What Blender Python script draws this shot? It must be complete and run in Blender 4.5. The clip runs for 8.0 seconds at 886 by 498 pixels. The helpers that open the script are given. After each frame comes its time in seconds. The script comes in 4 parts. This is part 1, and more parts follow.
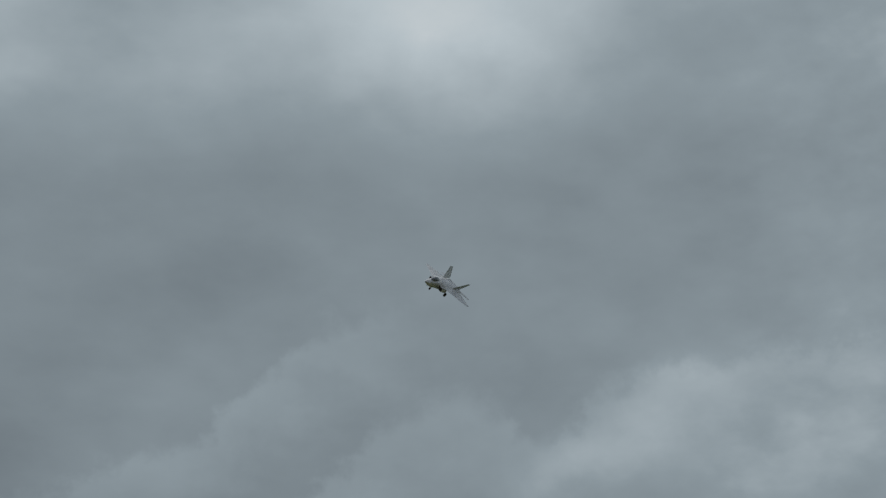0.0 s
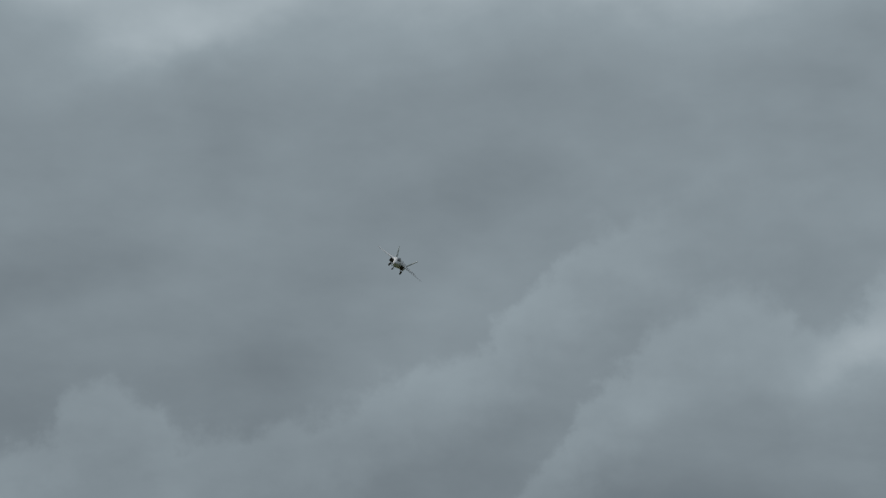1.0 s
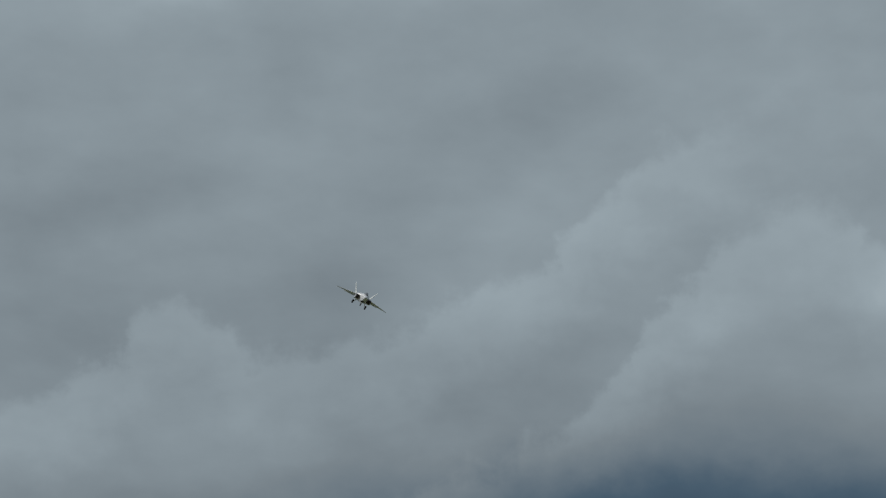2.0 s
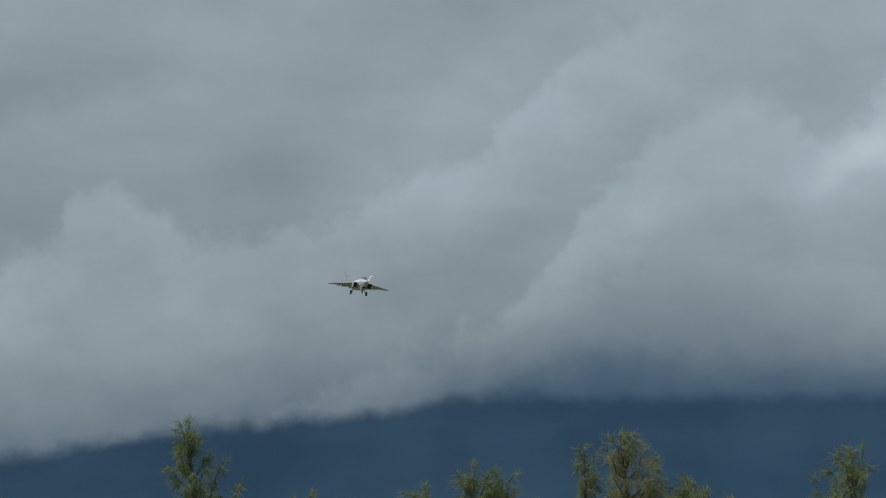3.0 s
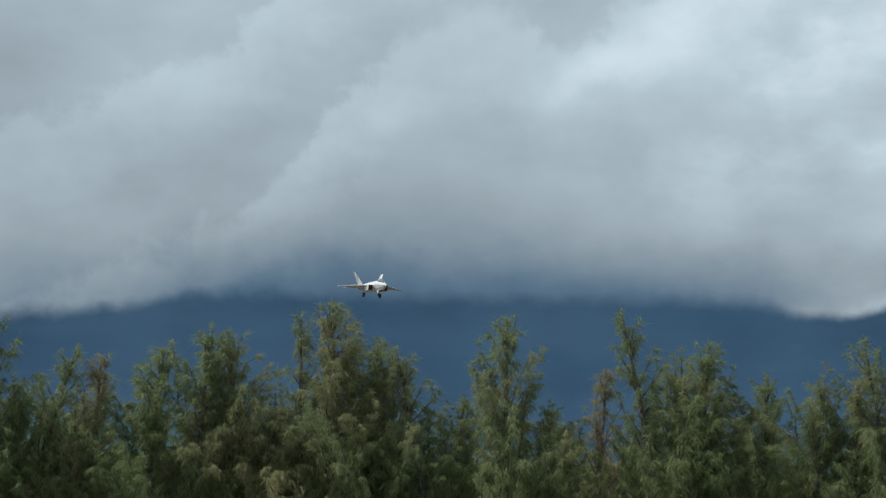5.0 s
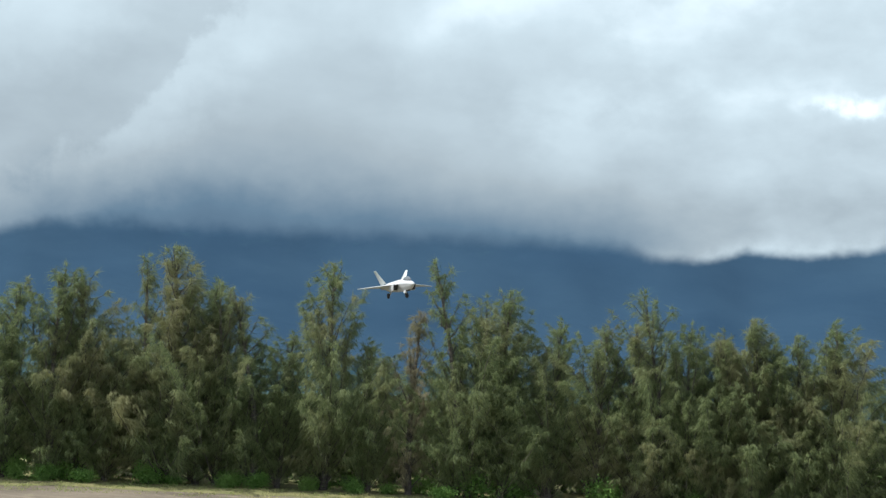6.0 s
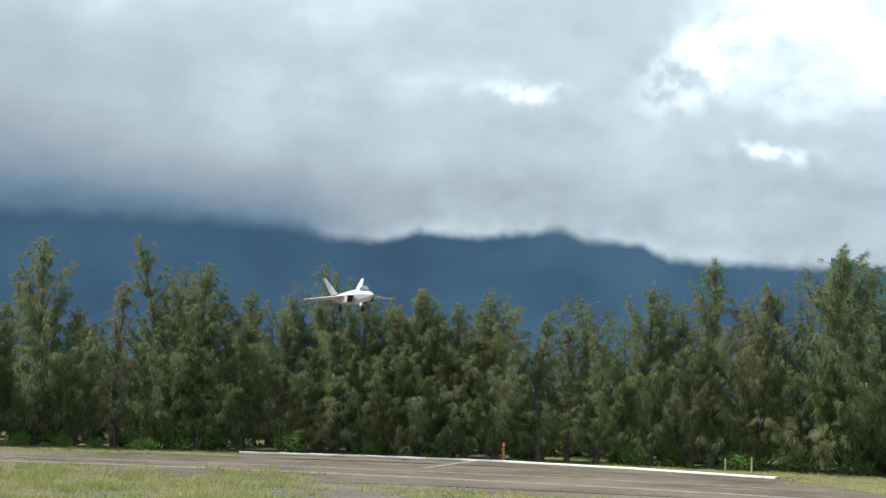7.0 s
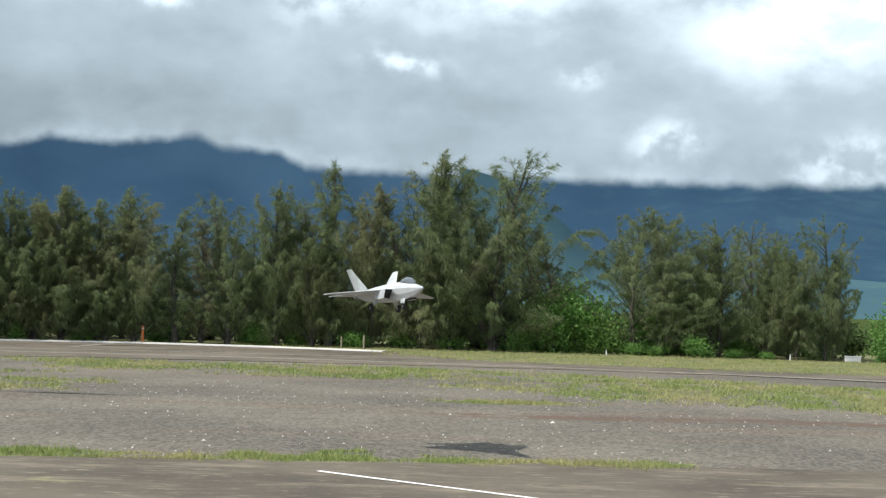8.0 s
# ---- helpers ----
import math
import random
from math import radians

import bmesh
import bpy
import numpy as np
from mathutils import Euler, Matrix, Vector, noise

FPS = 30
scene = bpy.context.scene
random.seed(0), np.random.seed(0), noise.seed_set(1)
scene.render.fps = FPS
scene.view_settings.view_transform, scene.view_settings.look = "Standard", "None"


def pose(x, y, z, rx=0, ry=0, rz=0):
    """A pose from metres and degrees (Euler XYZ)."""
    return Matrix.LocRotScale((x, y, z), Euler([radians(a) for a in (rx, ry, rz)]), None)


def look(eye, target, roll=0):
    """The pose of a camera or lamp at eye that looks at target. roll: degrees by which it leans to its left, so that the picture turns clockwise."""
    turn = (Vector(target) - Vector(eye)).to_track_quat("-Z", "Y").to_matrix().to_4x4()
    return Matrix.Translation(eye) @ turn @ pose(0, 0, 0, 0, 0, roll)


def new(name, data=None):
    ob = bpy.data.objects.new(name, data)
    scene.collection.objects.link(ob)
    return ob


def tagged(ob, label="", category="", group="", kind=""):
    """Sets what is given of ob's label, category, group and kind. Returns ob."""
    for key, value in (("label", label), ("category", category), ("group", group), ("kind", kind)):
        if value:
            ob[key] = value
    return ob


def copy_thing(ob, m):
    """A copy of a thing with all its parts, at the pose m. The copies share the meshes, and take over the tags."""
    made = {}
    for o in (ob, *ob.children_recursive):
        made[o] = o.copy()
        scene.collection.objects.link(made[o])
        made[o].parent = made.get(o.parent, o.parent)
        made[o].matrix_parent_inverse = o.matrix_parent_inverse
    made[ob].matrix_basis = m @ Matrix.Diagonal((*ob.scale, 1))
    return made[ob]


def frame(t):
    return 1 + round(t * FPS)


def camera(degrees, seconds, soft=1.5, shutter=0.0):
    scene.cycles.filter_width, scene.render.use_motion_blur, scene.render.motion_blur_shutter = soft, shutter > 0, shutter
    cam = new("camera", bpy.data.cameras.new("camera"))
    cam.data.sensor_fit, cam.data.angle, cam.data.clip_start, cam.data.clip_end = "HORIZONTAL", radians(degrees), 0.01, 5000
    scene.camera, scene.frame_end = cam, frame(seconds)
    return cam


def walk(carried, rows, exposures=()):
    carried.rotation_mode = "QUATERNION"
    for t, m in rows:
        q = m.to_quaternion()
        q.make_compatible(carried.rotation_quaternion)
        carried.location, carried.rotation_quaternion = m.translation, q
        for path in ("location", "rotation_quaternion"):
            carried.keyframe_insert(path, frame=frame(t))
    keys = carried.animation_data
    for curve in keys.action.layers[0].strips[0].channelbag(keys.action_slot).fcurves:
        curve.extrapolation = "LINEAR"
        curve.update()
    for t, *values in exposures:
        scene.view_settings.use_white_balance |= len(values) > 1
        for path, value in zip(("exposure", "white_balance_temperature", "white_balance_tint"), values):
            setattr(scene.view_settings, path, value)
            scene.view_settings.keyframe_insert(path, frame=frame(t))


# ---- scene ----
cam = camera(32.4, 8.0, soft=1.35)


def aim(x, y, z, azimuth, elevation, roll):
    """The camera at x, y, z, turned by compass angles from +y."""
    a, e = radians(azimuth), radians(elevation)
    eye = Vector((x, y, z))
    way = Vector((math.sin(a) * math.cos(e), math.cos(a) * math.cos(e), math.sin(e)))
    return look(eye, eye + 10 * way, roll)


walk(cam, [
    (0.0, aim(-11.38, 22.06, 3.77, -30.70, 22.40, 1.98)),
    (0.5, aim(-11.50, 22.26, 3.90, -38.31, 19.71, 1.61)),
    (1.0, aim(-11.61, 22.45, 4.05, -41.23, 18.48, 1.57)),
    (1.5, aim(-11.66, 22.54, 4.23, -43.80, 17.13, 2.03)),
    (2.8, aim(-11.34, 21.99, 4.61, -42.00, 11.76, 1.43)),
    (3.0, aim(-11.03, 21.44, 4.46, -41.14, 11.17, 1.45)),
    (3.5, aim(-9.81, 19.86, 4.03, -39.17, 11.55, 1.54)),
    (4.0, aim(-8.39, 18.38, 3.53, -38.56, 10.85, 1.11)),
    (4.5, aim(-7.36, 16.73, 3.12, -34.28, 9.42, 1.12)),
    (5.8, aim(-3.10, 12.36, 3.05, -27.73, 5.55, 2.60)),
    (6.0, aim(-2.56, 11.40, 3.00, -26.00, 5.44, 2.72)),
    (6.5, aim(-1.57, 8.52, 2.69, -19.16, 5.35, 2.32)),
    (7.0, aim(-0.90, 5.67, 2.38, -13.78, 5.14, 2.03)),
    (7.5, aim(-0.36, 2.82, 2.05, -8.67, 4.59, 1.95)),
    (8.0, aim(0.07, 0.06, 1.69, -0.07, 2.07, 1.50)),
], exposures=[(0.0, -0.66, 6680, 11), (1.5, -0.50, 6680, 11), (2.8, -0.27, 6620, 10), (3.5, -0.17, 6600, 10), (4.7, 0.05, 6540, 10), (5.8, 0.75, 6580, 10), (6.6, 0.73, 6540, 10), (7.0, 0.62, 6520, 10), (7.5, 0.51, 6500, 10), (8.0, 0.49, 6500, 10)])

# ---- light ----
SUN_AZIMUTH, SUN_ELEVATION = 248.0, 54.0  # compass degrees from +y towards +x
sun = new("sun", bpy.data.lights.new("sun", "SUN"))
sun.data.energy, sun.data.angle, sun.data.color = 3.9, radians(0.6), (1.0, 0.96, 0.88)
sa, se = radians(SUN_AZIMUTH), radians(SUN_ELEVATION)
sun.matrix_world = look((math.sin(sa) * math.cos(se) * 200, math.cos(sa) * math.cos(se) * 200, math.sin(se) * 200), (0, 0, 0))


class Graph:
    """Shorter ways to build a node tree."""

    def __init__(self, tree):
        self.tree = tree
        tree.nodes.clear()

    def node(self, kind, ins=()):
        n = self.tree.nodes.new(kind)
        for k, v in dict(ins).items():
            if isinstance(v, bpy.types.NodeSocket):
                self.tree.links.new(v, n.inputs[k])
            else:
                n.inputs[k].default_value = v
        return n

    def math(self, op, a, b=0.0, c=0.0):
        n = self.node("ShaderNodeMath", {0: a, 1: b, 2: c})
        n.operation = op
        return n.outputs[0]

    def vec(self, op, a, b=(0, 0, 0)):
        n = self.node("ShaderNodeVectorMath", {0: a, 1: b})
        n.operation = op
        return n.outputs["Value"] if op in ("DOT_PRODUCT", "LENGTH") else n.outputs[0]

    def noise(self, co, scale, detail=4.0, rough=0.5, distortion=0.0):
        return self.node("ShaderNodeTexNoise", {"Vector": co, "Scale": scale, "Detail": detail, "Roughness": rough, "Distortion": distortion}).outputs[0]

    def span(self, v, a, b, lo=0.0, hi=1.0, smooth=True):
        n = self.node("ShaderNodeMapRange", {0: v, 1: a, 2: b, 3: lo, 4: hi})
        n.interpolation_type = "SMOOTHSTEP" if smooth else "LINEAR"
        return n.outputs[0]

    def mix(self, fac, a, b):
        n = self.node("ShaderNodeMix")
        n.data_type = "RGBA"
        for socket, v in ((n.inputs[0], fac), (n.inputs[6], a), (n.inputs[7], b)):
            if isinstance(v, bpy.types.NodeSocket):
                self.tree.links.new(v, socket)
            else:
                socket.default_value = v if isinstance(v, float) else (*v, 1.0)[:4]
        return n.outputs[2]

    def ramp(self, v, stops):
        n = self.node("ShaderNodeValToRGB", {0: v})
        els = n.color_ramp.elements
        while len(els) < len(stops):
            els.new(0.5)
        for el, (p, c) in zip(els, stops):
            el.position, el.color = p, (*c, 1.0)
        return n.outputs[0]

    def curve(self, v, points, handle="AUTO"):
        """Value through a curve, points in 0..1; handle VECTOR keeps its corners."""
        n = self.node("ShaderNodeFloatCurve", {1: v})
        cv = n.mapping.curves[0]
        cv.points[0].location, cv.points[1].location = points[0], points[-1]
        for p in points[1:-1]:
            cv.points.new(*p)
        for p in cv.points:
            p.handle_type = handle
        n.mapping.update()
        return n.outputs[0]


# the open sky all round: blue with broken cloud
world = bpy.data.worlds.new("sky")
scene.world = world
world.use_nodes = True
g = Graph(world.node_tree)
sky = g.node("ShaderNodeTexSky")
sky.sky_type, sky.sun_disc, sky.sun_elevation, sky.sun_rotation = "NISHITA", False, se, sa
way = g.node("ShaderNodeTexCoord").outputs["Generated"]
cover = g.span(g.noise(way, 2.6, 6.0, 0.55), 0.36, 0.58)
back = g.mix(cover, sky.outputs[0], (5.2, 5.6, 6.0))
g.node("ShaderNodeOutputWorld", {0: g.node("ShaderNodeBackground", {0: back, 1: 0.13}).outputs[0]})


# ---- materials ----
def material(name, build):
    m = bpy.data.materials.new(name)
    m.use_nodes = True
    gr = Graph(m.node_tree)
    gr.node("ShaderNodeOutputMaterial", {0: build(gr)})
    return m


def surface(gr, colour, rough=0.7, metal=0.0, bump=None, height=0.01, spec=0.5, **more):
    ins = {"Base Color": colour if isinstance(colour, bpy.types.NodeSocket) else (*colour, 1.0), "Roughness": rough, "Metallic": metal, "Specular IOR Level": spec}
    ins.update(more)
    if bump is not None:
        ins["Normal"] = gr.node("ShaderNodeBump", {"Height": bump, "Distance": height, "Strength": 1.0}).outputs[0]
    return gr.node("ShaderNodeBsdfPrincipled", ins).outputs[0]


def place(gr):
    return gr.node("ShaderNodeNewGeometry").outputs["Position"]


def local(gr):
    return gr.node("ShaderNodeTexCoord").outputs["Object"]


def white_paint(gr):
    co = local(gr)
    n = gr.noise(co, 6.0, 5.0)
    tone = gr.mix(gr.span(n, 0.35, 0.7), (0.50, 0.525, 0.545), (0.39, 0.415, 0.44))
    specks = gr.noise(co, 60.0, 2.0)
    return surface(gr, tone, gr.span(specks, 0.3, 0.7, 0.28, 0.45), bump=n, height=0.0006)


def foliage(dark, light, brown):
    def build(gr):
        geo = gr.node("ShaderNodeNewGeometry")
        info = gr.node("ShaderNodeObjectInfo").outputs["Random"]
        c = gr.mix(geo.outputs["Random Per Island"], dark, light)
        big = gr.noise(geo.outputs["Position"], 0.55, 3.0)
        c = gr.mix(gr.span(gr.math("ADD", big, gr.math("MULTIPLY", info, 0.25)), 0.55, 0.95, 0.0, 0.8), c, brown)
        a = surface(gr, c, 0.6, spec=0.25)
        b = gr.node("ShaderNodeBsdfTranslucent", {0: c}).outputs[0]
        return gr.node("ShaderNodeMixShader", {0: 0.5, 1: a, 2: b}).outputs[0]
    return build


def bark(gr):
    co = local(gr)
    n = gr.noise(co, 14.0, 6.0, 0.6)
    c = gr.mix(gr.span(n, 0.35, 0.7), (0.045, 0.040, 0.034), (0.12, 0.11, 0.095))
    return surface(gr, c, 0.9, bump=n, height=0.02)


def asphalt(gr):
    co = place(gr)
    big, mid, fine = gr.noise(co, 0.22, 5.0, 0.6), gr.noise(co, 2.2, 5.0, 0.6), gr.noise(co, 45.0, 3.0, 0.6)
    streak = gr.noise(gr.vec("MULTIPLY", co, (0.35, 1.1, 1.0)), 1.6, 8.0, 0.7)
    c = gr.mix(gr.span(big, 0.35, 0.65), (0.073, 0.062, 0.046), (0.145, 0.124, 0.093))
    c = gr.mix(gr.span(streak, 0.50, 0.66, 0.0, 0.6), c, (0.23, 0.195, 0.15))
    c = gr.mix(gr.span(mid, 0.55, 0.75, 0.0, 0.5), c, (0.055, 0.048, 0.043))
    scratch = gr.noise(gr.vec("MULTIPLY", co, (1.0, 4.0, 1.0)), 2.5, 8.0, 0.75)
    c = gr.mix(gr.span(scratch, 0.56, 0.62, 0.0, 0.75), c, (0.27, 0.235, 0.18))
    tufts = gr.noise(gr.vec("MULTIPLY", co, (0.6, 1.6, 1.0)), 1.1, 9.0, 0.72)
    c = gr.mix(gr.span(tufts, 0.61, 0.655, 0.0, 0.75), c, (0.25, 0.24, 0.13))
    c = gr.mix(gr.span(fine, 0.58, 0.75, 0.0, 0.5), c, (0.24, 0.22, 0.20))
    return surface(gr, gr.mix(0.1, c, (0.02, 0.015, 0.012)), 0.9, bump=fine, height=0.006, spec=0.3)


TRACK_Y = 22.8


def gravel(gr):
    co = place(gr)
    big, mid, fine = gr.noise(co, 0.16, 5.0, 0.6), gr.noise(co, 1.3, 6.0, 0.65), gr.noise(co, 40.0, 4.0, 0.7)
    cells = gr.node("ShaderNodeTexVoronoi", {"Vector": gr.vec("MULTIPLY", co, (1.0, 0.5, 1.0)), "Scale": 24.0}).outputs["Color"]
    c = gr.mix(gr.span(big, 0.38, 0.62), (0.094, 0.088, 0.072), (0.165, 0.151, 0.117))
    c = gr.mix(gr.span(gr.noise(gr.vec("MULTIPLY", co, (0.12, 0.7, 1.0)), 0.9, 6.0, 0.6), 0.52, 0.66, 0.0, 0.75), c, (0.15, 0.116, 0.082))
    c = gr.mix(gr.span(mid, 0.5, 0.72, 0.0, 0.5), c, (0.085, 0.072, 0.062))
    c = gr.mix(0.27, c, gr.mix(gr.span(cells, 0.15, 0.85), (0.02, 0.018, 0.016), (0.30, 0.272, 0.235)))
    # a worn red-brown track that crosses the gravel
    xyz = gr.node("ShaderNodeSeparateXYZ", {0: co}).outputs
    off = gr.math("ABSOLUTE", gr.math("SUBTRACT", gr.math("MULTIPLY_ADD", xyz[0], -0.02, xyz[1]), gr.math("MULTIPLY_ADD", mid, 1.6, TRACK_Y)))
    track = gr.math("MULTIPLY", gr.span(off, 0.25, 0.6, 0.8, 0.0), gr.math("MULTIPLY", gr.span(xyz[0], -1.2, 0.6), gr.span(mid, 0.38, 0.5)))
    c = gr.mix(track, c, (0.115, 0.072, 0.05))
    c = gr.mix(gr.span(fine, 0.6, 0.8, 0.0, 0.55), c, (0.34, 0.31, 0.27))
    return surface(gr, gr.mix(0.13, c, (0.03, 0.02, 0.012)), 0.95, bump=fine, height=0.004, spec=0.25)


def turf(gr):
    co = place(gr)
    n, f = gr.noise(co, 0.9, 5.0, 0.65), gr.noise(co, 16.0, 4.0, 0.6)
    c = gr.mix(gr.span(n, 0.35, 0.65), (0.115, 0.13, 0.055), (0.19, 0.18, 0.088))
    c = gr.mix(gr.span(f, 0.5, 0.75, 0.0, 0.6), c, (0.07, 0.065, 0.04))
    return surface(gr, c, 0.95, bump=f, height=0.03, spec=0.15)


def scrub(gr):
    co = place(gr)
    n, f = gr.noise(co, 0.12, 6.0, 0.65), gr.noise(co, 1.5, 5.0, 0.6)
    c = gr.mix(gr.span(n, 0.35, 0.65), (0.035, 0.055, 0.02), (0.075, 0.10, 0.035))
    return surface(gr, gr.mix(gr.span(f, 0.5, 0.75, 0.0, 0.6), c, (0.03, 0.035, 0.015)), 1.0, bump=f, height=0.3, spec=0.0)


def blades(gr):
    geo = gr.node("ShaderNodeNewGeometry")
    n = gr.noise(geo.outputs["Position"], 0.5, 4.0)
    c = gr.mix(geo.outputs["Random Per Island"], (0.13, 0.205, 0.055), (0.36, 0.39, 0.145))
    c = gr.mix(gr.span(n, 0.42, 0.66, 0.0, 0.8), c, (0.41, 0.375, 0.19))
    a = surface(gr, c, 0.7, spec=0.2)
    return gr.node("ShaderNodeMixShader", {0: 0.3, 1: a, 2: gr.node("ShaderNodeBsdfTranslucent", {0: c}).outputs[0]}).outputs[0]


def line_paint(gr):
    co = place(gr)
    n = gr.noise(co, 6.0, 6.0, 0.7)
    return surface(gr, gr.mix(gr.span(n, 0.56, 0.76, 0.0, 0.7), (0.78, 0.77, 0.74), (0.22, 0.20, 0.18)), 0.8)


def faded_paint(gr):
    co = place(gr)
    n = gr.noise(co, 3.0, 6.0, 0.7)
    return surface(gr, gr.mix(gr.span(n, 0.38, 0.6), (0.27, 0.25, 0.20), (0.14, 0.127, 0.11)), 0.9)


def plain(colour, rough=0.6, metal=0.0, vary=0.25, scale=20.0):
    def build(gr):
        n = gr.noise(local(gr), scale, 4.0)
        return surface(gr, gr.mix(gr.span(n, 0.3, 0.75, 0.0, vary), colour, tuple(0.45 * c for c in colour)), rough, metal, bump=n, height=0.001)
    return build


def hazed_slope(low, high, lit):
    """Forest slope with the blue of distant haze put into its base colour."""
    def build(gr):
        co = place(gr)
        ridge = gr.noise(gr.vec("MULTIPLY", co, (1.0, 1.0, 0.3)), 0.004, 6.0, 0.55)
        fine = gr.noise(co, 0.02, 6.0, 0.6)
        # eastern patches are mixed towards a sunlit tint, painted into the colour
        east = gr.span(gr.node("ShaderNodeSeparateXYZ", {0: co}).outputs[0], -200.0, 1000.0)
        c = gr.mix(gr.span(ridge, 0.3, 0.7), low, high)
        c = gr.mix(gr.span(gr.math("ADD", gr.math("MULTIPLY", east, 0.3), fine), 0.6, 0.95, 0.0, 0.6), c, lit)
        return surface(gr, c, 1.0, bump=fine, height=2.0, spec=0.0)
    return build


WHITE = material("white_paint", white_paint)
FIN_PAINT = material("fin_paint", plain((0.48, 0.52, 0.515), 0.4, 0.0, 0.45, 12.0))
GLASS_DARK = material("smoked_canopy", lambda gr: surface(gr, (0.10, 0.115, 0.13), 0.08, spec=0.5))
DARK = material("dark_inside", plain((0.012, 0.012, 0.013), 0.7))
RUBBER = material("tyre_rubber", plain((0.02, 0.02, 0.02), 0.8))
STEEL = material("bare_metal", plain((0.55, 0.55, 0.56), 0.35, 1.0))
GREY = material("grey_paint", plain((0.38, 0.40, 0.42), 0.4))
NEEDLES = material("needle_foliage", foliage((0.070, 0.104, 0.044), (0.235, 0.290, 0.130), (0.240, 0.235, 0.122)))
BROWN_NEEDLES = material("dry_needle_foliage", foliage((0.14, 0.145, 0.080), (0.24, 0.23, 0.13), (0.27, 0.23, 0.15)))
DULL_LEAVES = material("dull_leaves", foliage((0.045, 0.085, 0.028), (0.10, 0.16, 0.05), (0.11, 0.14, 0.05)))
LEAVES = material("broad_leaves", foliage((0.09, 0.20, 0.05), (0.22, 0.40, 0.10), (0.18, 0.30, 0.08)))
BARK = material("grey_bark", bark)
ASPHALT = material("old_asphalt", asphalt)
GRAVEL = material("gravel_ground", gravel)
TURF = material("dry_turf", turf)
SCRUB = material("dark_scrub", scrub)
BLADES = material("grass_blades", blades)
LINE = material("white_line_paint", line_paint)
FADED = material("faded_line_paint", faded_paint)
ORANGE = material("orange_paint", plain((0.55, 0.16, 0.05), 0.7))
WOOD = material("weathered_wood", plain((0.24, 0.21, 0.15), 0.9))
PALE = material("pale_paint", plain((0.75, 0.76, 0.76), 0.7))
STONE = material("pale_stone", plain((0.58, 0.56, 0.52), 0.9, 0.0, 0.4, 9.0))
DARK_DIRT = material("dark_dirt", plain((0.05, 0.044, 0.038), 0.95, 0.0, 0.5, 6.0))
# haze is mixed into these base colours; HAZY serves the nearer slopes
FAR = material("haze_blue_forest_slope", hazed_slope((0.021, 0.047, 0.082), (0.027, 0.057, 0.094), (0.038, 0.082, 0.106)))
HAZY = material("hazy_forest_slope", hazed_slope((0.046, 0.094, 0.122), (0.062, 0.118, 0.134), (0.082, 0.150, 0.122)))


# ---- building helpers ----
def mesh_of(name, verts, faces, mat, smooth=False):
    me = bpy.data.meshes.new(name)
    me.from_pydata(verts, [], faces)
    for m in (mat if isinstance(mat, tuple) else (mat,)):
        me.materials.append(m)
    if smooth:
        me.polygons.foreach_set("use_smooth", [True] * len(me.polygons))
    me.update()
    return me


def part(name, bm, mat, parent, label="", smooth=False):
    """Links a bmesh as one mesh object under a thing."""
    me = bpy.data.meshes.new(name)
    bm.normal_update()
    bm.to_mesh(me)
    bm.free()
    for m in (mat if isinstance(mat, tuple) else (mat,)):
        me.materials.append(m)
    if smooth:
        me.polygons.foreach_set("use_smooth", [True] * len(me.polygons))
    ob = new(name, me)
    ob.parent = parent
    if label:
        tagged(ob, label)
    return ob


def triangles(name, tri, mat):
    """A mesh of loose triangles from an n x 3 x 3 array."""
    n = len(tri)
    me = bpy.data.meshes.new(name)
    me.vertices.add(3 * n)
    me.loops.add(3 * n)
    me.polygons.add(n)
    me.vertices.foreach_set("co", tri.astype(np.float32).ravel())
    me.loops.foreach_set("vertex_index", np.arange(3 * n, dtype=np.int32))
    me.polygons.foreach_set("loop_start", np.arange(0, 3 * n, 3, dtype=np.int32))
    me.materials.append(mat)
    me.update(calc_edges=True)
    return me


def loft(bm, rings, cap=True):
    """Bridges rings of equal length into a tube."""
    loops = [[bm.verts.new(p) for p in ring] for ring in rings]
    for a, b in zip(loops, loops[1:]):
        for i in range(len(a)):
            j = (i + 1) % len(a)
            bm.faces.new((a[i], a[j], b[j], b[i]))
    if cap:
        bm.faces.new(loops[0][::-1])
        bm.faces.new(loops[-1])
    return loops


def tube(bm, path, radii, sides=8, cap=True):
    rings = []
    for i, p in enumerate(path):
        d = (path[min(i + 1, len(path) - 1)] - path[max(i - 1, 0)]).normalized()
        u = d.orthogonal().normalized()
        v = d.cross(u)
        rings.append([p + float(radii[i]) * (math.cos(2 * math.pi * k / sides) * u + math.sin(2 * math.pi * k / sides) * v) for k in range(sides)])
    return loft(bm, rings, cap)


# ---- ground ----
def polar(azimuth, r, z=0.0):
    return (r * math.sin(radians(azimuth)), r * math.cos(radians(azimuth)), z)


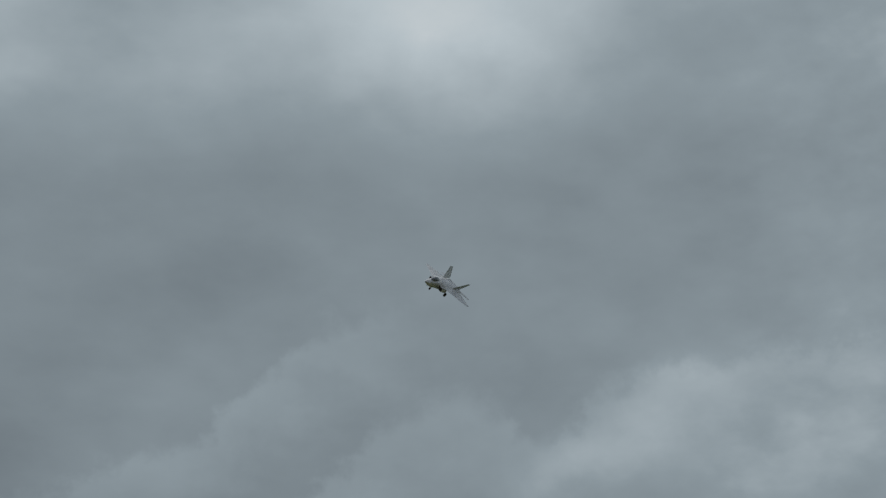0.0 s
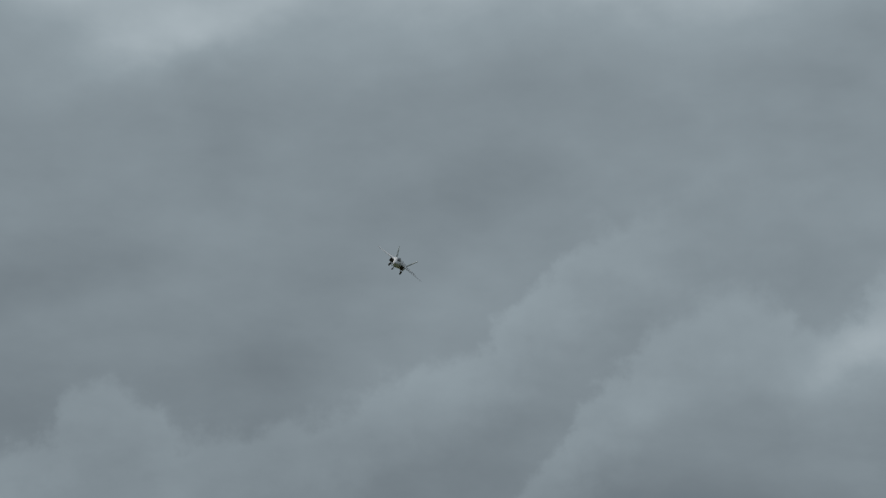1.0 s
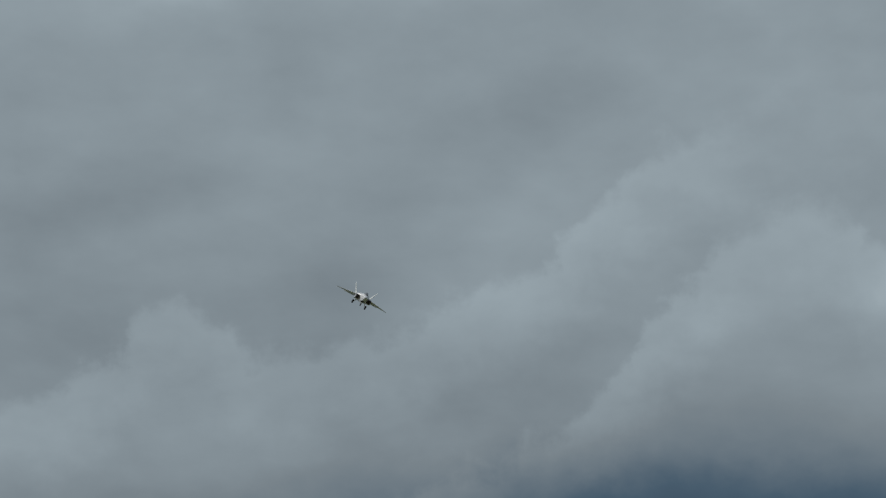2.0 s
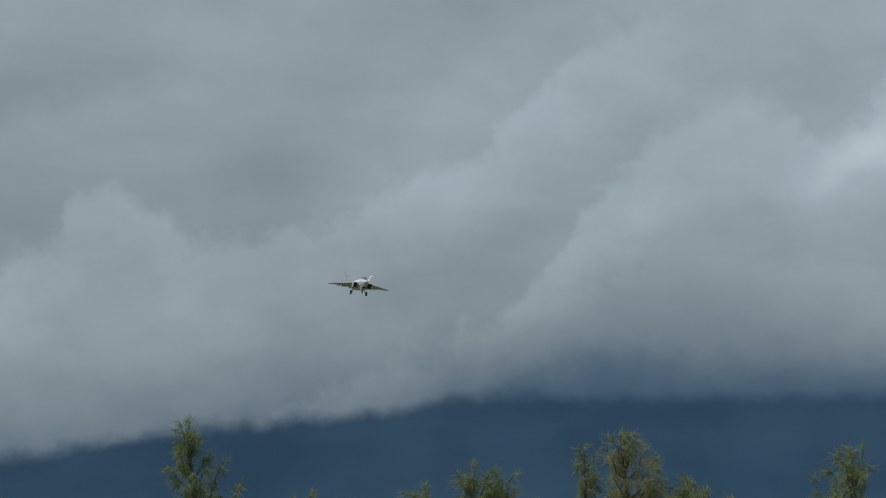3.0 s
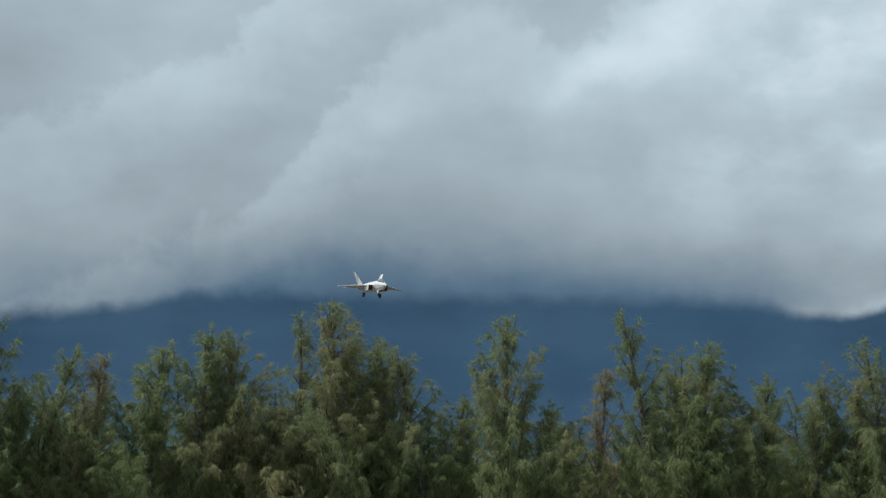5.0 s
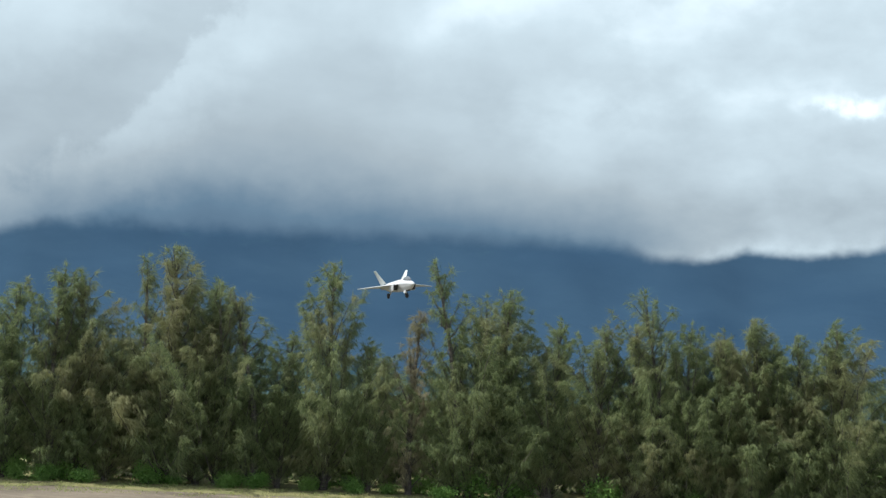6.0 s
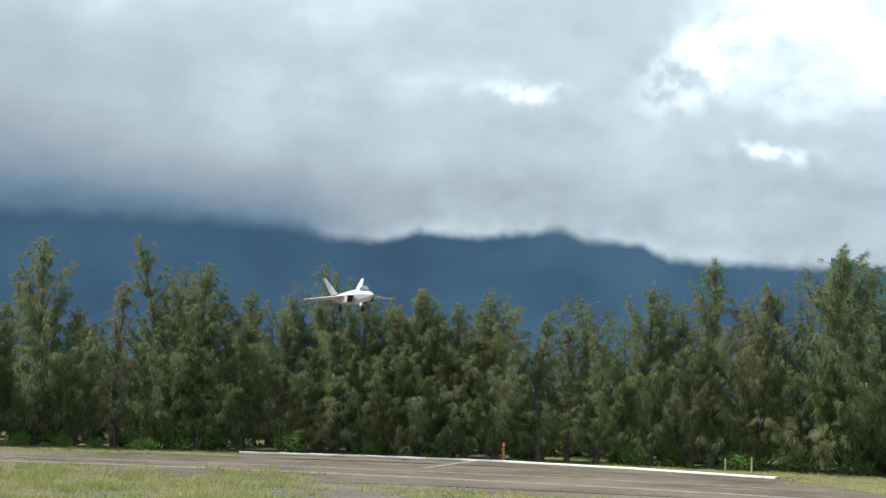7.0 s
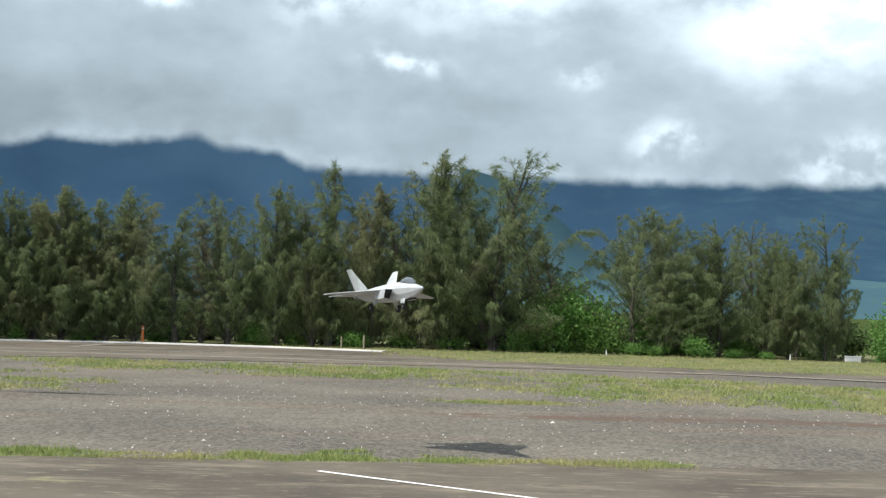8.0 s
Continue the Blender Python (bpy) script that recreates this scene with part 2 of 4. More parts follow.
def ground_sheet():
    """One sheet to the horizon, finer near the middle."""
    radii = [0.0] + [1.3 ** k for k in range(0, 31)] + [4200.0]
    verts, faces, n = [(0, 0, 0)], [], 72
    for r in radii[1:]:
        for k in range(n):
            x, y, _ = polar(360 * k / n, r)
            z = 0.008 * noise.noise(Vector((x, y, 0)) * 0.12) if r < 80 else 0.0
            verts.append((x, y, z - 0.012))
    for k in range(n):
        faces.append((0, 1 + (k + 1) % n, 1 + k))
    for i in range(len(radii) - 2):
        for k in range(n):
            a, b = 1 + i * n + k, 1 + i * n + (k + 1) % n
            faces.append((a, b, b + n, a + n))
    return tagged(new("ground", mesh_of("ground", verts, faces, GRAVEL)), "grey gravel and dirt airfield ground with pale stones", "ground", kind="structure")


def ribbon(name, points, widths, z, mat, thick=0.0, cuts=1, wobble=0.0):
    """A strip along plan points, with a width at each; with edges that wander by wobble."""
    pts = []
    for (p, w), (q, v) in zip(zip(points, widths), list(zip(points, widths))[1:]):
        for c in range(cuts):
            t = c / cuts
            pts.append((Vector(p).lerp(Vector(q), t), w + (v - w) * t))
    pts.append((Vector(points[-1]), widths[-1]))
    verts, faces = [], []
    for i, (p, w) in enumerate(pts):
        d = (pts[min(i + 1, len(pts) - 1)][0] - pts[max(i - 1, 0)][0]).normalized()
        nrm = Vector((-d.y, d.x))
        for s in (-0.5, 0.5):
            k = s * w + wobble * noise.noise(Vector((p.x * 0.8, p.y * 0.8, 7.0 * s)))
            verts.append((p.x + nrm.x * k, p.y + nrm.y * k, z))
    for i in range(len(pts) - 1):
        faces.append((2 * i, 2 * i + 2, 2 * i + 3, 2 * i + 1))
    if thick:
        n = len(verts)
        verts += [(x, y, zz - thick) for x, y, zz in verts]
        for i in range(len(pts) - 1):
            faces += [(2 * i + 2, 2 * i, 2 * i + n, 2 * i + 2 + n), (2 * i + 1, 2 * i + 3, 2 * i + 3 + n, 2 * i + 1 + n)]
    me = mesh_of(name, verts, faces, mat)
    bm = bmesh.new()
    bm.from_mesh(me)
    bmesh.ops.recalc_face_normals(bm, faces=bm.faces)
    if bm.faces[0].normal.z < 0:
        bmesh.ops.reverse_faces(bm, faces=bm.faces)
    bm.to_mesh(me)
    bm.free()
    return new(name, me)


def arc(az0, az1, r0, r1, n=14):
    return [Vector(polar(az0 + (az1 - az0) * i / n, r0 + (r1 - r0) * i / n)[:2]) for i in range(n + 1)]


ground_sheet()
# the far strip runs along the foot of the trees
RUNWAY = arc(-60, 30, 51.0, 44.5)
tagged(ribbon("runway", RUNWAY, [11.5 - 0.20 * i for i in range(15)], 0.003, ASPHALT, 0.03, 6, 0.5), "worn grey-brown asphalt strip in front of the trees", "runway", kind="structure")
tagged(ribbon("pavement", [(-40, 5.5), (-10, 6.2), (10, 7.6), (45, 9.6)], [18.6, 18.6, 18.6, 18.6], 0.012, ASPHALT, 0.06, 10, 0.3), "dark worn asphalt apron beside a grass strip", "pavement", kind="structure")
edge_line = [(-18.9, 52.4), (-14.8, 53.9), (-10.8, 54.6), (-6.2, 53.8), (-1.9, 52.2)]
tagged(ribbon("kerb", edge_line, [0.34, 0.34, 0.34, 0.34, 0.34], 0.055, LINE, 0.11, 8, 0.03), "low white-painted kerb along the strip, worn at its end", "kerb", kind="structure")
tagged(ribbon("runway_edge", [(x * 0.974, y * 0.974) for x, y in edge_line], [2.6] * 5, 0.0095, ASPHALT, 0.0, 8, 0.1), "worn asphalt between the strip and its kerb", "runway", kind="structure")
tagged(ribbon("faded_line", arc(-30, 17, 48.3, 40.6), [0.5] * 15, 0.009, FADED, 0.0, 6, 0.08), "thin faded line on the asphalt strip", "painted line", kind="structure")
tagged(ribbon("taxi_line", [(-1.12, 15.15), (0.72, 13.6), (3.2, 11.5)], [0.075, 0.075, 0.075], 0.018, LINE, 0.0, 4, 0.012), "white painted line on the dark apron", "painted line", kind="structure")
tagged(ribbon("faded_line", arc(-32, 8, 50.5, 46.0), [0.3] * 15, 0.009, FADED, 0.0, 6, 0.1), "second faint line on the asphalt strip", "painted line", kind="structure")
tagged(ribbon("hold_mark", [(-11.8, 48.4), (-11.5, 54.9)], [0.3, 0.3], 0.014, FADED, 0.0, 4, 0.05), "short faded slanting mark on the strip", "painted line", kind="structure")
tagged(ribbon("verge", arc(-75, 40, 62.5, 58.5), [14.0] * 15, 0.006, TURF, 0.0, 6, 0.8), "dry grass verge under the trees", "verge", kind="structure")
tagged(ribbon("verge", arc(-1.5, 30, 52.0, 49.0), [1.5, 8.0] + [11.5] * 13, 0.008, TURF, 0.0, 6, 0.6), "short green grass verge between the asphalt strip and the trees", "verge", kind="structure")
tagged(ribbon("meadow", arc(-85, 60, 470, 470, 29), [808.0] * 30, 0.002, SCRUB, 0.0, 2, 0.0), "dark green scrubby land behind the trees", "meadow", kind="structure")


# ---- mountains and cloud ----
def fbm(x, y, octaves=5):
    return noise.fractal(Vector((x, y, 3.7)), 1.0, 2.0, octaves)


def mountain(name, az0, az1, r0, r1, heights, label, steps=150, deep=22, rough=40.0, mat=FAR):
    """A slope from r0 up to its crest at r1; heights: crest elevation in degrees from az0 to az1."""
    verts, faces = [], []
    for i in range(steps + 1):
        u = i / steps
        az = az0 + (az1 - az0) * u
        k = u * (len(heights) - 1)
        j = min(int(k), len(heights) - 2)
        el = heights[j] + (heights[j + 1] - heights[j]) * (k - j)
        for d in range(deep + 1):
            v = d / deep
            r = r0 + (r1 - r0) * v
            x, y, _ = polar(az, r)
            crest = r1 * math.tan(radians(el))
            gully = abs(noise.noise(Vector((az * 0.35, v * 1.2, 1.0)))) + 0.5 * abs(noise.noise(Vector((az * 0.9, v * 2.0, 5.0))))
            z = crest * (v ** 1.5) + rough * v * (1 - 0.6 * v) * (fbm(x * 0.004, y * 0.004) - 1.1 * gully)
            verts.append((x, y, max(z, -2.0) if d else -5.0))
    for i in range(steps):
        for d in range(deep):
            a = i * (deep + 1) + d
            faces.append((a, a + deep + 1, a + deep + 2, a + 1))
    return tagged(new(name, mesh_of(name, verts, faces, mat, True)), label, "mountain", kind="structure")


mountain("backdrop_mountain", -80, 50, 1650, 2900, [9.5, 9.5, 9.5, 9.5, 9.5, 9, 8.5, 8, 7.5, 7.5, 7.5, 7.5], "forested mountain range tinted dark blue for haze, under low cloud", rough=55.0)
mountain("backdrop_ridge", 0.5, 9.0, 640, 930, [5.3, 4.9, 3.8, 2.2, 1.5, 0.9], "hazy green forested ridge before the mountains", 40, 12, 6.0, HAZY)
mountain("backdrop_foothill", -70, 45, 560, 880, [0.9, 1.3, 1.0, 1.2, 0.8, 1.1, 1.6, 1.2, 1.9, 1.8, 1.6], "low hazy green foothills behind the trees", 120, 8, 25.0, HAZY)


def cloud_look(gr):
    """Brightness of the overcast by azimuth and elevation, in degrees as seen from the field."""
    sep = gr.node("ShaderNodeSeparateXYZ", {0: place(gr)})
    x, y, z = sep.outputs
    az = gr.math("MULTIPLY", gr.math("ARCTAN2", x, y), 57.2958)
    flat = gr.math("SQRT", gr.math("ADD", gr.math("MULTIPLY", x, x), gr.math("MULTIPLY", y, y)))
    el = gr.math("MULTIPLY", gr.math("ARCTAN2", z, flat), 57.2958)
    co = gr.node("ShaderNodeCombineXYZ", {0: az, 1: el, 2: 0.0}).outputs[0]
    # billows: streaks that climb to the east
    tilt = gr.node("ShaderNodeMapping", {0: co, 2: (0, 0, radians(-28)), 3: (0.5, 1.0, 1.0)}).outputs[0]
    warp = gr.node("ShaderNodeTexNoise", {"Vector": co, "Scale": 0.16, "Detail": 5.0, "Roughness": 0.55}).outputs["Color"]
    pushed = gr.vec("ADD", co, gr.vec("MULTIPLY", gr.vec("SUBTRACT", warp, (0.5, 0.5, 0.5)), (3.5, 3.0, 0.0)))
    soft = gr.noise(tilt, 0.15, 6.0, 0.5, 0.1)
    fine = gr.noise(gr.vec("ADD", tilt, (40.0, 9.0, 2.0)), 0.5, 6.0, 0.55, 0.1)
    tone = gr.math("MULTIPLY_ADD", soft, 0.22, gr.span(az, -32.0, -4.0, 0.265, 0.345))
    tone = gr.math("MULTIPLY_ADD", fine, 0.06, tone)
    tone = gr.math("ADD", tone, gr.math("ADD", gr.span(el, 10.0, 16.0, 0.0, 0.055), gr.span(el, 20.0, 29.0, 0.0, 0.04)))
    heap = gr.noise(gr.vec("ADD", gr.vec("MULTIPLY", co, (0.6, 1.0, 1.0)), (3.0, 21.0, 7.0)), 0.36, 8.0, 0.55, 0.0)
    tone = gr.math("MULTIPLY_ADD", gr.math("SUBTRACT", heap, 0.47), gr.span(az, -24.0, -12.0, 0.08, 0.28), tone)

    puff_noise = gr.noise(gr.vec("MULTIPLY", co, (0.7, 1.0, 1.0)), 0.45, 7.0, 0.55, 0.0)
    puffs = gr.span(puff_noise, 0.34, 0.62, 0.55, 1.25)
    bits = gr.span(gr.noise(gr.vec("ADD", co, (11.0, 5.0, 0.0)), 0.8, 6.0, 0.5, 0.0), 0.36, 0.64, 0.1, 1.25)

    def blob(total, a, e, wide, high, turn, amount, ragged):
        m = gr.node("ShaderNodeMapping", {0: pushed, 1: (a, e, 0), 2: (0, 0, radians(turn)), 3: (wide, high, 1.0)})
        m.vector_type = "TEXTURE"
        q = gr.vec("DOT_PRODUCT", m.outputs[0], m.outputs[0])
        bell_shape = gr.math("EXPONENT", gr.math("MULTIPLY", q, -1.0))
        if ragged and amount > 0.0:
            bell_shape = gr.math("MULTIPLY", bell_shape, bits if wide < 2.5 else puffs)
        return gr.math("MULTIPLY_ADD", bell_shape, amount, total)

    for spots, ragged in ((CLOUDS_HIGH, False), (CLOUDS_LOW, True)):
        for spot in spots:
            tone = blob(tone, *spot, ragged)
    # two crisp billow edges, bright below and fading downwards
    curl = gr.node("ShaderNodeTexNoise", {"Vector": co, "Scale": 0.55, "Detail": 7.0, "Roughness": 0.6}).outputs["Color"]
    ruffled = gr.node("ShaderNodeSeparateXYZ", {0: gr.vec("ADD", gr.vec("MULTIPLY", pushed, (0.4, 0.4, 0.0)), gr.vec("ADD", gr.vec("MULTIPLY", co, (0.6, 0.6, 0.0)), gr.vec("MULTIPLY", gr.vec("SUBTRACT", curl, (0.5, 0.5, 0.5)), (3.6, 3.2, 0.0))))})
    for points, amount in ((EDGE_WEST, 0.072), (EDGE_EAST, 0.064)):
        v = gr.math("MULTIPLY_ADD", ruffled.outputs[0], 1 / 60.0, 1.0)
        rim = gr.math("MULTIPLY", gr.curve(v, [((a + 60) / 60, e / 40) for a, e in points]), 40.0)
        depth = gr.math("SUBTRACT", rim, ruffled.outputs[1])
        body = gr.math("MULTIPLY", gr.span(depth, -0.45, 0.8), gr.span(depth, 0.2, 5.0, 1.0, 0.0))
        body = gr.math("MULTIPLY", body, gr.span(ruffled.outputs[1], 17.5, 21.5, 1.0, 0.0))
        tone = gr.math("MULTIPLY_ADD", body, amount, tone)
    # the foot of the cloud against the mountains
    u = gr.math("MULTIPLY_ADD", az, 1 / 80.0, 60.0 / 80.0)
    foot = gr.math("MULTIPLY", gr.curve(u, [((a + 60) / 80, e / 12) for a, e in CLOUD_FOOT], "VECTOR"), 12.0)
    foot = gr.math("MULTIPLY_ADD", gr.math("SUBTRACT", gr.noise(co, 0.9, 3.0, 0.5), 0.5), gr.span(az, -42.0, -20.0, 0.8, 0.5), foot)
    above = gr.math("SUBTRACT", el, foot)
    east = gr.span(az, -19.6, -15.6)
    # its underside darkens towards the mountains in the west; in the east it ends in bright mist
    dusk = gr.math("MULTIPLY", gr.span(above, -0.5, gr.span(az, -34.0, -20.0, 3.6, 3.1), -0.25, 0.0), gr.math("MULTIPLY", gr.span(az, -50.0, -40.0, 0.55, 1.0), gr.span(az, -38.0, -28.0, 1.0, 0.86)))
    heavy = gr.math("MULTIPLY", gr.span(above, -0.5, 5.0, -0.07, 0.0), gr.math("MULTIPLY", gr.span(az, -39.0, -30.0), gr.span(az, -17.0, -30.0)))
    tone = gr.math("ADD", tone, heavy)
    mist = gr.math("MULTIPLY", gr.span(above, 0.0, 1.0, 0.085, 0.0), gr.span(gr.noise(gr.vec("ADD", co, (7.0, 3.0, 1.0)), 0.55, 5.0, 0.55), 0.38, 0.62, 0.1, 1.2))
    tone = gr.math("ADD", tone, gr.math("ADD", gr.math("MULTIPLY", dusk, gr.math("SUBTRACT", 1.0, gr.math("MULTIPLY", east, 0.75))), gr.math("MULTIPLY", mist, east)))
    colour = gr.ramp(tone, [(0.0, (0.03, 0.06, 0.11)), (0.18, (0.084, 0.142, 0.204)), (0.38, (0.248, 0.306, 0.350)), (0.55, (0.394, 0.486, 0.546)), (0.75, (0.70, 0.82, 0.895)), (1.0, (1.2, 1.25, 1.27))])
    fade = gr.span(above, gr.math("MULTIPLY_ADD", east, 0.08, -0.25), gr.math("MULTIPLY_ADD", east, -0.22, 0.55))
    edge = gr.math("MULTIPLY", gr.span(az, -79.0, -66.0), gr.math("MULTIPLY", gr.span(az, 48.0, 36.0), gr.span(el, 59.0, 46.0)))
    glow = gr.node("ShaderNodeEmission", {0: colour, 1: 1.0}).outputs[0]
    clear = gr.node("ShaderNodeBsdfTransparent").outputs[0]
    return gr.node("ShaderNodeMixShader", {0: gr.math("MULTIPLY", fade, edge), 1: clear, 2: glow}).outputs[0]


# azimuth, elevation, half width, half height, turn, amount
CLOUDS_HIGH = [
    (-31.5, 31.0, 7.5, 3.4, 0, 0.31), (-52.0, 25.6, 4.5, 1.2, 24, 0.15), (-54.0, 28.2, 6.5, 2.2, 20, 0.19), (-43.0, 27.5, 6.0, 2.4, 20, 0.07),
    (-57.5, 15.8, 4.5, 1.7, 10, -0.06), (-46.5, 14.6, 3.5, 1.5, 20, -0.045), (-43.5, 18.5, 6.0, 2.2, 20, -0.03), (-20.5, 25.0, 4.5, 4.0, 0, -0.05),
    (-56.0, 7.5, 5.0, 1.8, 0, 0.05), (-22.5, 16.2, 2.8, 1.5, 25, 0.10), (-31.0, 9.0, 4.5, 1.5, 0, -0.035), (-26.5, 11.0, 3.0, 1.3, 0, -0.03),
    (-25.6, 14.0, 2.4, 1.0, 20, 0.07), (-33.0, 13.0, 3.2, 1.0, 25, 0.04),
]
CLOUDS_LOW = [
    (-10.8, 11.1, 1.3, 0.45, 5, 0.24), (-4.3, 12.3, 2.4, 1.2, 30, 0.25),
    (2.0, 12.8, 5.0, 1.8, 0, 0.30), (-1.6, 9.1, 1.7, 0.5, -4, 0.23), (4.8, 8.9, 0.9, 0.45, 0, 0.15), (13.6, 10.8, 5.0, 2.2, 0, 0.34),
    (8.2, 6.1, 1.3, 0.7, 10, 0.22), (14.8, 5.6, 2.2, 0.8, 0, 0.20), (-11.5, 7.3, 6.0, 0.8, 0, -0.03), (1.2, 7.4, 5.0, 0.7, -3, -0.05), (0.5, 10.9, 4.0, 1.2, 0, 0.08),
    (7.5, 7.9, 2.0, 0.8, 0, -0.06), (-18.0, 14.5, 4.0, 1.6, 15, 0.08), (-20.0, 11.0, 6.0, 1.8, 5, 0.09),
]
EDGE_WEST = [(-60, 8.8), (-57.5, 9.6), (-55.5, 11.2), (-53.6, 12.7), (-52, 12.5), (-50.3, 11.5), (-48.8, 11.3), (-47, 11.8), (-44.5, 12.5), (-42.4, 13.8), (-40.4, 14.3), (-38.5, 16.0), (-36.5, 18.0), (-34.5, 19.6), (-31, 21.0), (-26, 22.0), (-18, 24.0), (0, 26.0)]
EDGE_EAST = [(-60, 2.0), (-40, 8.0), (-37, 10.5), (-35.6, 12.6), (-34, 14.6), (-32.2, 16.2), (-30, 16.8), (-28.3, 16.5), (-27.5, 15.6), (-26.6, 15.2), (-25.6, 16.0), (-24.6, 17.0), (-22, 17.9), (-19, 18.4), (-14, 19.0), (0, 17.0)]
CLOUD_FOOT = [(-60, 2.4), (-56, 2.9), (-50, 4.2), (-45, 4.7), (-42.3, 5.0), (-40.2, 5.65), (-36, 5.7), (-30, 5.72), (-23, 5.8), (-19.2, 5.74), (-18.1, 5.33), (-15.9, 5.38), (-14.7, 5.76), (-12.4, 5.62),
              (-9.5, 5.98), (-8.2, 5.62), (-6.3, 5.5), (-5.3, 4.97), (-1.5, 4.85), (5, 4.72), (20, 4.6)]


def cloud_bank():
    """A shell of low cloud over the mountains, 1500 m off, whose foot follows the slopes."""
    verts, faces, n, m = [], [], 160, 40
    foot = sorted(CLOUD_FOOT)
    for i in range(n + 1):
        az = -80 + 130 * i / n
        low = float(np.interp(az, [a for a, _ in foot], [e for _, e in foot])) - 0.8
        for j in range(m + 1):
            el = low + (60 - low) * (j / m) ** 1.3
            r = 1500 + 25 * noise.noise(Vector((az * 0.15, el * 0.15, 0)))
            verts.append((*polar(az, r * math.cos(radians(el)))[:2], r * math.sin(radians(el))))
    for i in range(n):
        for j in range(m):
            a = i * (m + 1) + j
            faces.append((a, a + 1, a + m + 2, a + m + 1))
    mat = material("low_cloud", cloud_look)
    return tagged(new("cloud_backdrop", mesh_of("cloud", verts, faces, mat, True)), "low grey overcast with brighter billows over the mountains", "cloud", kind="structure")


cloud_bank()


# ---- trees ----
def needle_tree(name, seed, height, radius, limbs=46, reach=(0.4, 1.2), density=1.0, lean=0.25, mat=None, label="", plume=0.42, top=0.45, taper=1.0, leaders=4, rise=1.0, category="tree"):
    """A feathery she-oak: a trunk and steep limbs, each a plume of short branchlets hung with thin needles."""
    rng = np.random.default_rng(seed)
    root = tagged(new(name), label, category, "trees along the strip")
    bend = rng.uniform(-1, 1, 2) * lean

    def stem(f):
        f = np.asarray(f)[..., None]
        return np.concatenate([bend[0] * f ** 2 + 0.10 * np.sin(5 * f + seed), bend[1] * f ** 2 + 0.08 * np.cos(4 * f + seed) - 0.08, height * f], -1)

    bm = bmesh.new()
    fs = np.linspace(0, 0.98, 10)
    tube(bm, [Vector(p) for p in stem(fs)], [(0.011 * height + 0.04) * (1 - f) ** 0.9 + 0.004 for f in fs], 7)
    axes = [(stem(np.linspace(0.3, 1.0, 16)), 0.17, 0.6 * height, 0.5)]
    # rival leaders: steep stems that make the several ragged tips of the crown
    for k in range(leaders):
        f, ft, az = rng.uniform(0.28, 0.5), rng.uniform(0.76, 0.97), k * 6.283 / leaders + rng.uniform(-0.6, 0.6)
        out = np.array([math.cos(az) + 0.15, math.sin(az), 0.0]) * radius * rng.uniform(0.25, 0.62)
        u = np.linspace(0, 1, 12)
        path = stem(f) + out * (u ** 0.65)[:, None] + np.array([0.12 * radius, 0, 0]) * (u ** 3)[:, None] + np.array([0, 0, (ft - f) * height]) * u[:, None]
        path[1:] += rng.normal(0, 0.03, (11, 3))
        tube(bm, [Vector(p) for p in path], np.linspace(0.028, 0.003, 12), 4, False)
        axes.append((path, plume * 0.6, 1.1 * (ft - f) * height, 0.28))
    for k in range(limbs):
        # each limb is set by where it ends in the crown; it leaves the trunk lower down
        ft = 0.15 + 0.85 * ((k + rng.random()) / limbs) ** 1.1
        az = k * 2.4 + rng.uniform(-0.8, 0.8)
        out = np.array([math.cos(az) + 0.18, math.sin(az), 0.0])
        shape = min(1.0, (max(0.0, 1.02 - ft) / (1.02 - top)) ** taper) if ft > top else 0.42 + 0.58 * math.sin(1.6 * ft / top)
        lobe = 1.0 + 0.6 * math.sin(2.0 * az + 8.0 * ft + seed) * math.sin(11.0 * ft + seed)
        far = radius * shape * lobe * rng.uniform(*reach) + 0.15
        climb = rise * far * rng.uniform(0.5 + 0.5 * ft, 1.3 + 1.3 * ft) + 0.12
        f = max(0.012, ft - climb / height)
        climb = (ft - f) * height
        arch = rng.uniform(0.0, 0.34) * far
        u = np.linspace(0, 1, 6)
        path = stem(f) + out * (far * (u ** 0.9))[:, None] + np.array([0, 0, 1.0]) * (climb * u + arch * (2.2 * u - 2.6 * u ** 3))[:, None]
        path[1:] += rng.normal(0, 0.035, (5, 3))
        tube(bm, [Vector(p) for p in path], [0.022, 0.017, 0.013, 0.010, 0.007, 0.003], 3, False)
        axes.append((path, plume * (0.4 + 0.6 * shape) * rng.uniform(0.75, 1.2), math.hypot(far, climb) * (0.65 + 0.35 * shape) * (0.55 + 0.45 * min(1.0, ft / 0.35)), max(0.0, ft - 0.6)))
    tris = []
    for path, size, length, lift in axes:
        count = max(4, int(7.2 * density * length))
        for c in range(count):
            u = 0.16 + 0.84 * ((c + rng.random()) / count)
            i = min(int(u * (len(path) - 1)), len(path) - 2)
            base = path[i] + (path[i + 1] - path[i]) * (u * (len(path) - 1) - i)
            along = path[i + 1] - path[i]
            along /= np.linalg.norm(along) + 1e-9
            az = rng.uniform(0, 2 * math.pi)
            side_way = np.array([math.cos(az), math.sin(az), 0.0])
            bl = size * (0.26 + 0.8 * (1 - u) ** 0.7) * rng.uniform(0.4, 1.5)
            d = side_way * rng.uniform(0.3, 1.0) + along * rng.uniform(0.2, 1.2) + np.array([0.14, 0, rng.uniform(-0.2, 0.3)])
            d /= np.linalg.norm(d)
            sprays, n = 7, 5
            t = np.linspace(0.1, 1.0, sprays)
            at_ = base + d * (bl * t)[:, None] + np.array([0.05, 0, -0.3 * bl]) * (t ** 2)[:, None]
